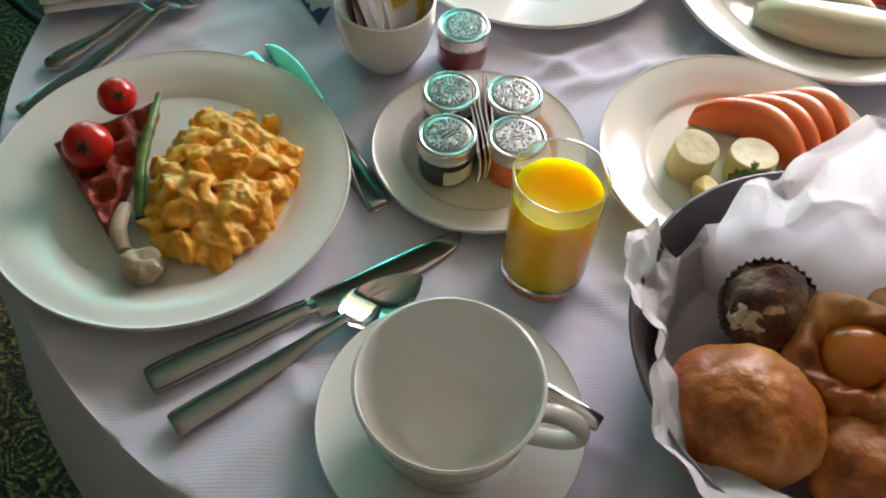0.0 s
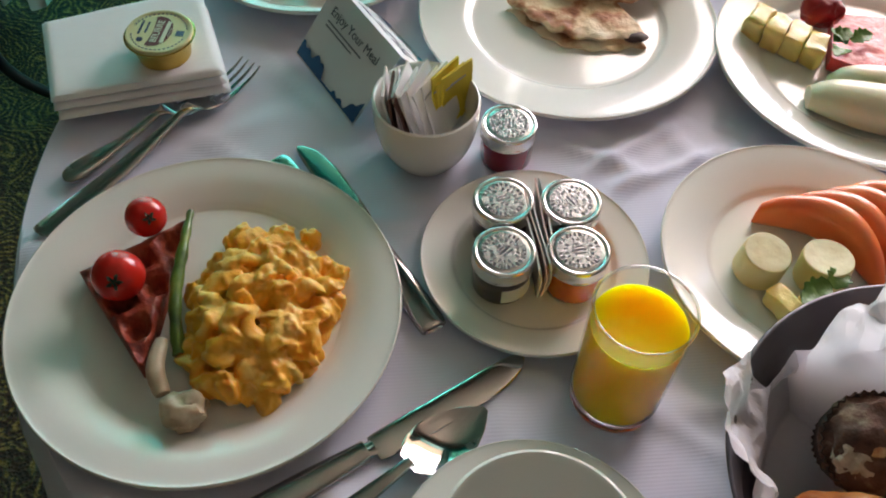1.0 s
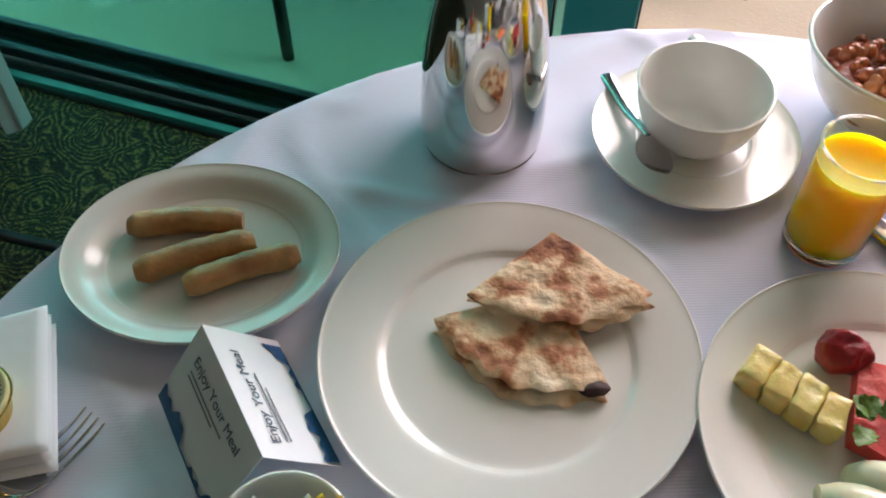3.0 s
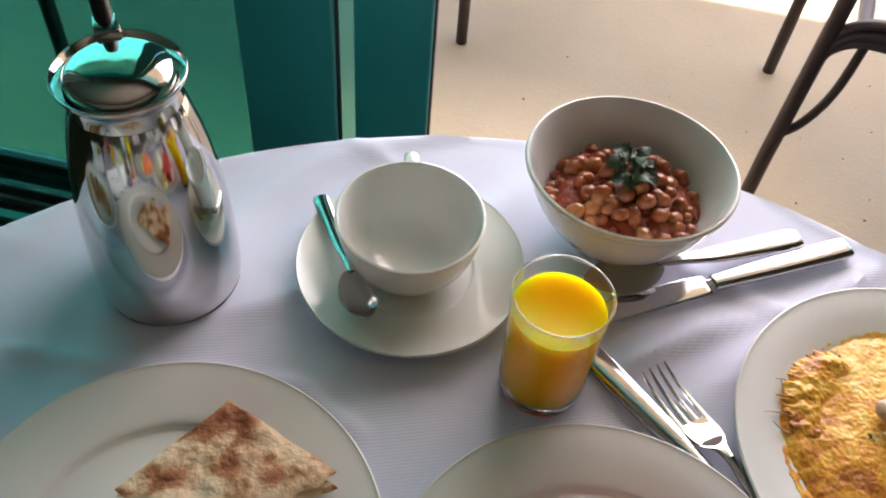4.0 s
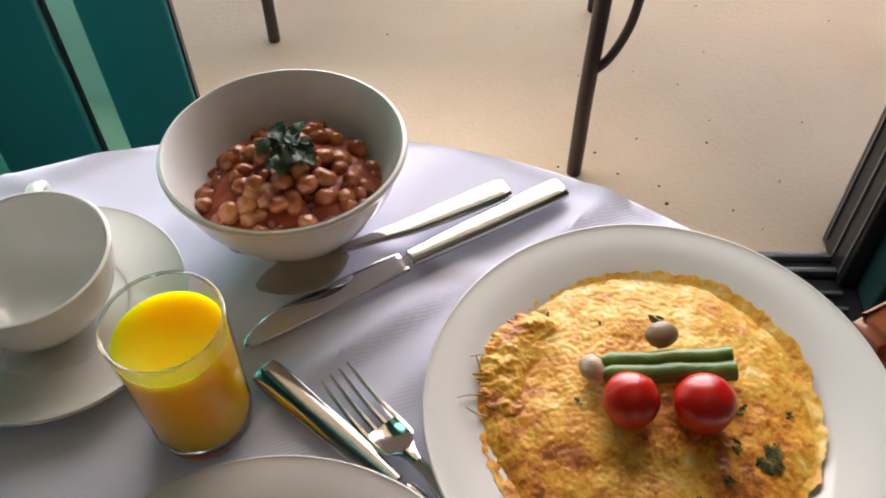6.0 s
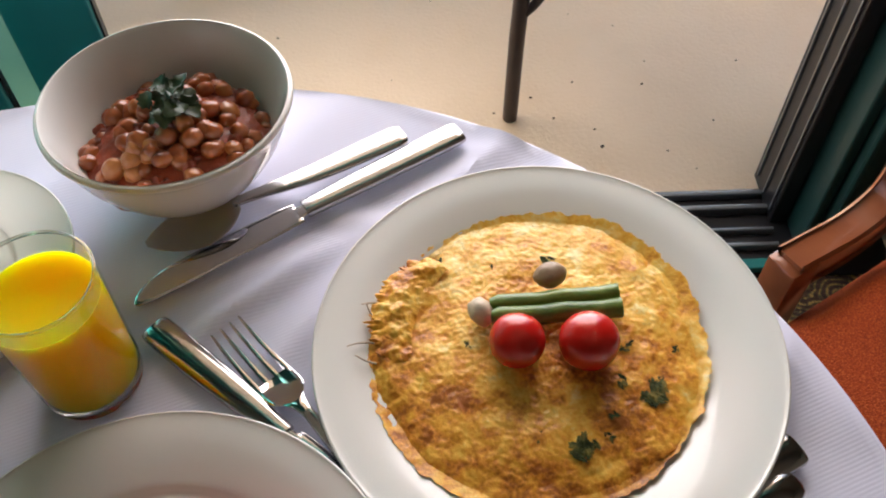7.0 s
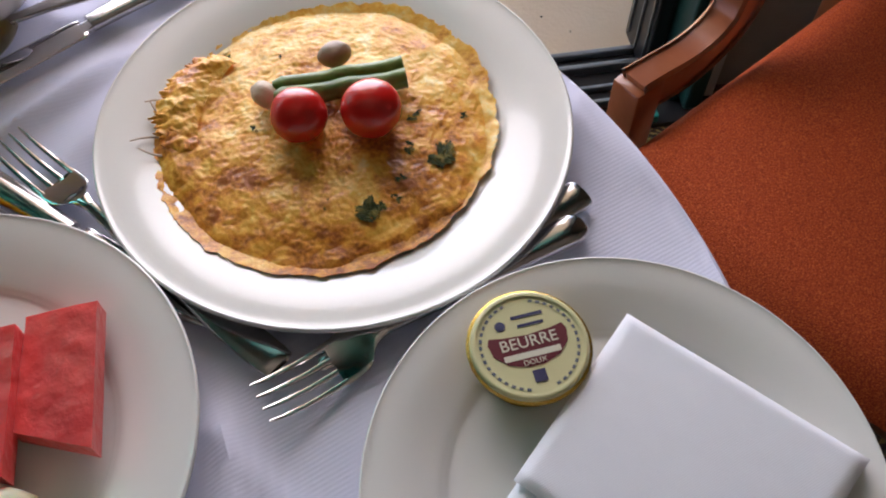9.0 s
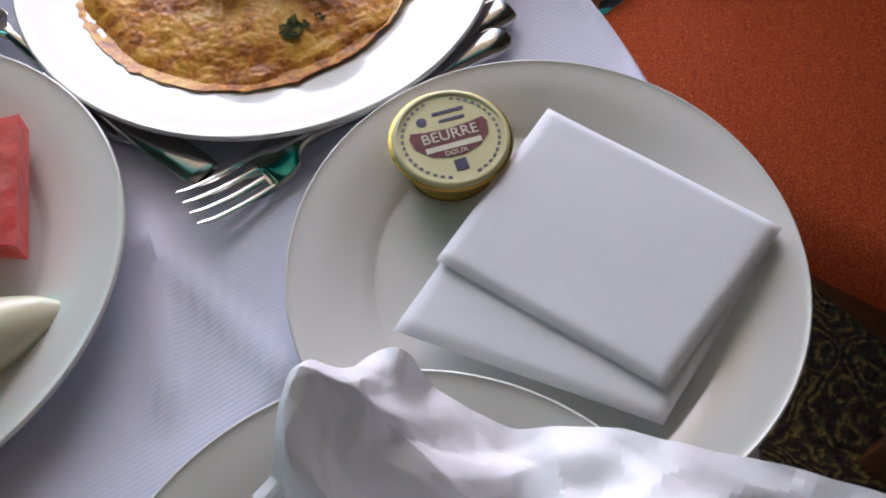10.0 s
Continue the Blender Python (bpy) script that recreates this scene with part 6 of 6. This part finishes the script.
def metal_chair(m, label):
    ob = thing("balcony_chair", label, "chair", m, "metal chairs on the balcony")
    part("leg", tube([(0, 0, 0), (0.003, 0, 0.2), (0.012, 0, 0.44), (0.018, 0, 0.66)], 0.0145, 12), METALB, ob)
    part("leg", tube([(0, 0.55, 0), (0.003, 0.55, 0.2), (0.012, 0.55, 0.44), (0.018, 0.55, 0.66)], 0.0145, 12), METALB, ob)
    part("leg", tube([(0.86, 0, 0), (0.84, 0, 0.3), (0.83, 0, 0.45), (0.90, 0, 0.9)], 0.0145, 12), METALB, ob)
    part("leg", tube([(0.86, 0.55, 0), (0.84, 0.55, 0.3), (0.83, 0.55, 0.45), (0.90, 0.55, 0.9)], 0.0145, 12), METALB, ob)
    for y in (0.0, 0.55):
        strut("arm_brace", [(-0.003, y, 0.240), (0.034, y, 0.285), (0.062, y, 0.365), (0.072, y, 0.470)], 0.0092, ob, 0.9)
        strut("side_rail", [(0.010, y, 0.405), (0.026, y, 0.448), (0.07, y, 0.474), (0.16, y, 0.472), (0.30, y, 0.460), (0.83, y, 0.445)], 0.0095, ob, 1.0)
        strut("side_bar", [(0.014, y, 0.430), (0.034, y, 0.470), (0.075, y, 0.492), (0.16, y, 0.490), (0.30, y, 0.478), (0.83, y, 0.463)], 0.0105, ob, 1.0)
        strut("seat_edge", [(0.016, y, 0.452), (0.036, y, 0.492), (0.08, y, 0.512), (0.16, y, 0.510), (0.30, y, 0.498), (0.83, y, 0.483)], 0.0095, ob, 1.0)
        strut("arm", [(0.018, y, 0.65), (0.05, y, 0.67), (0.25, y, 0.66), (0.86, y, 0.66)], 0.016, ob, 0.7)
    strut("seat_rail", [(0.06, 0.0, 0.492), (0.06, 0.27, 0.492), (0.06, 0.55, 0.492)], 0.013, ob)
    strut("seat_rail", [(0.83, 0.0, 0.475), (0.83, 0.27, 0.475), (0.83, 0.55, 0.475)], 0.013, ob)
    strut("back_rail", [(0.90, 0.0, 0.89), (0.91, 0.27, 0.91), (0.90, 0.55, 0.89)], 0.015, ob)
    part("sling_seat", sheet(10, 10, lambda u, v: Vector((0.07 + 0.75 * u, 0.012 + 0.526 * v, 0.508 - 0.012 * math.sin(math.pi * v) - 0.01 * u)), 0.003), mat("grey_mesh_sling", (0.42, 0.42, 0.42), (0.36, 0.36, 0.36), 40, 0.7, bump=0.3, bscale=300), ob, "pale grey mesh seat")
    return ob


FZ = -0.02
first = metal_chair(ROOM @ pose(1.083, 0.245, FZ, 0, 0, -9), "brown metal balcony chair with a grey sling seat")
copy_thing(first, ROOM @ pose(0.160, 0.470, FZ, 0, 0, 128))
low = thing("balcony_table", "round brown metal balcony table with splayed legs", "table", ROOM @ pose(0.368, 0.972, FZ), "")
for a, b in ((0.055, -0.300), (0.300, 0.055), (-0.055, 0.300), (-0.300, -0.055)):
    part("leg", tube([(a, b, 0), (a * 0.88, b * 0.88, 0.30), (a * 0.72, b * 0.72, 0.68)], 0.0135, 12), METALB, low)
part("top", lathe(soften([(0, 0.680), (0.34, 0.680), (0.355, 0.688), (0.355, 0.698), (0.34, 0.704), (0, 0.704)], 3), 72), METALB, low)

# small specks on the balcony floor
SPECK = mat("dark_grit", (0.05, 0.04, 0.03), (0.03, 0.025, 0.02), 50, 0.9)
rnd = random.Random(21)
bm = bmesh.new()
for a, b, r in [(1.13, 0.30, 0.003), (1.255, 0.16, 0.0045), (1.36, 0.33, 0.003)] + [(rnd.uniform(0.5, 2.0), rnd.uniform(0.05, 1.4), rnd.uniform(0.001, 0.0028)) for _ in range(60)]:
    join(bm, blob(r, Matrix.Translation((*room(a, b, FZ + 0.0008).xy, FZ + 0.0008)) @ Matrix.Diagonal((1.2, 0.9, 0.5, 1)), 0.3, 1.5, int(a * 90), 1))
tagged(part("grit", bm, SPECK), "dark grit specks lying on the balcony floor", "grit", "", "stuff")

# ---- iron stand and curtain beside the door ----
CURT = bpy.data.materials.new("sheer_curtain")
CURT.use_nodes = True
cp = CURT.node_tree.nodes["Principled BSDF"]
cp.inputs["Base Color"].default_value = (0.70, 0.72, 0.70, 1)
cp.inputs["Roughness"].default_value = 0.9
cp.inputs["Alpha"].default_value = 0.85


def drape(a0, a1, b, zb, folds, seed):
    def f(u, v):
        a = a0 + (a1 - a0) * u
        d = 0.035 * math.sin(2 * math.pi * folds * u + seed) + 0.012 * math.sin(5.3 * math.pi * folds * u)
        return room(a + 0.01 * math.sin(9 * v + seed), b + d * (0.5 + 0.5 * (1 - v)), zb + (2.35 - zb) * v + 0.015 * math.sin(2 * math.pi * folds * u))
    return sheet(120, 14, f, 0.0015)


for a0, a1, b, zb, sd in ((-1.12, -0.63, -0.30, 0.06, 0.4), (-1.75, -1.22, -0.34, 0.10, 1.9)):
    tagged(part("curtain", drape(a0, a1, b, zb, 6, sd), CURT), "sheer pale curtain hanging beside the balcony door", "curtain", "curtains by the door")
IRON = mat("black_wrought_iron", (0.018, 0.018, 0.02), (0.012, 0.012, 0.014), 20, 0.45, 0.4, bump=0.2, bscale=120)
stand = thing("iron_stand", "black wrought-iron stand with curved legs", "stand", pose(-0.74, 1.36, 0))
for k in range(3):
    a = radians(120 * k + 20)
    pts = soften([(0.21 * math.cos(a), 0.21 * math.sin(a), 0.0), (0.15 * math.cos(a), 0.15 * math.sin(a), 0.03), (0.05 * math.cos(a), 0.05 * math.sin(a), 0.16), (0.03 * math.cos(a), 0.03 * math.sin(a), 0.40), (0.11 * math.cos(a), 0.11 * math.sin(a), 0.62)], 6)
    part("leg", tube(pts, 0.011, 10), IRON, stand)
ring = [(0.11 * math.cos(2 * math.pi * k / 32), 0.11 * math.sin(2 * math.pi * k / 32), 0.62) for k in range(33)]
part("hoop", tube(ring, 0.009, 10), IRON, stand)
part("top", lathe(soften([(0, 0.625), (0.17, 0.625), (0.175, 0.632), (0.17, 0.64), (0, 0.64)], 3), 64), IRON, stand)
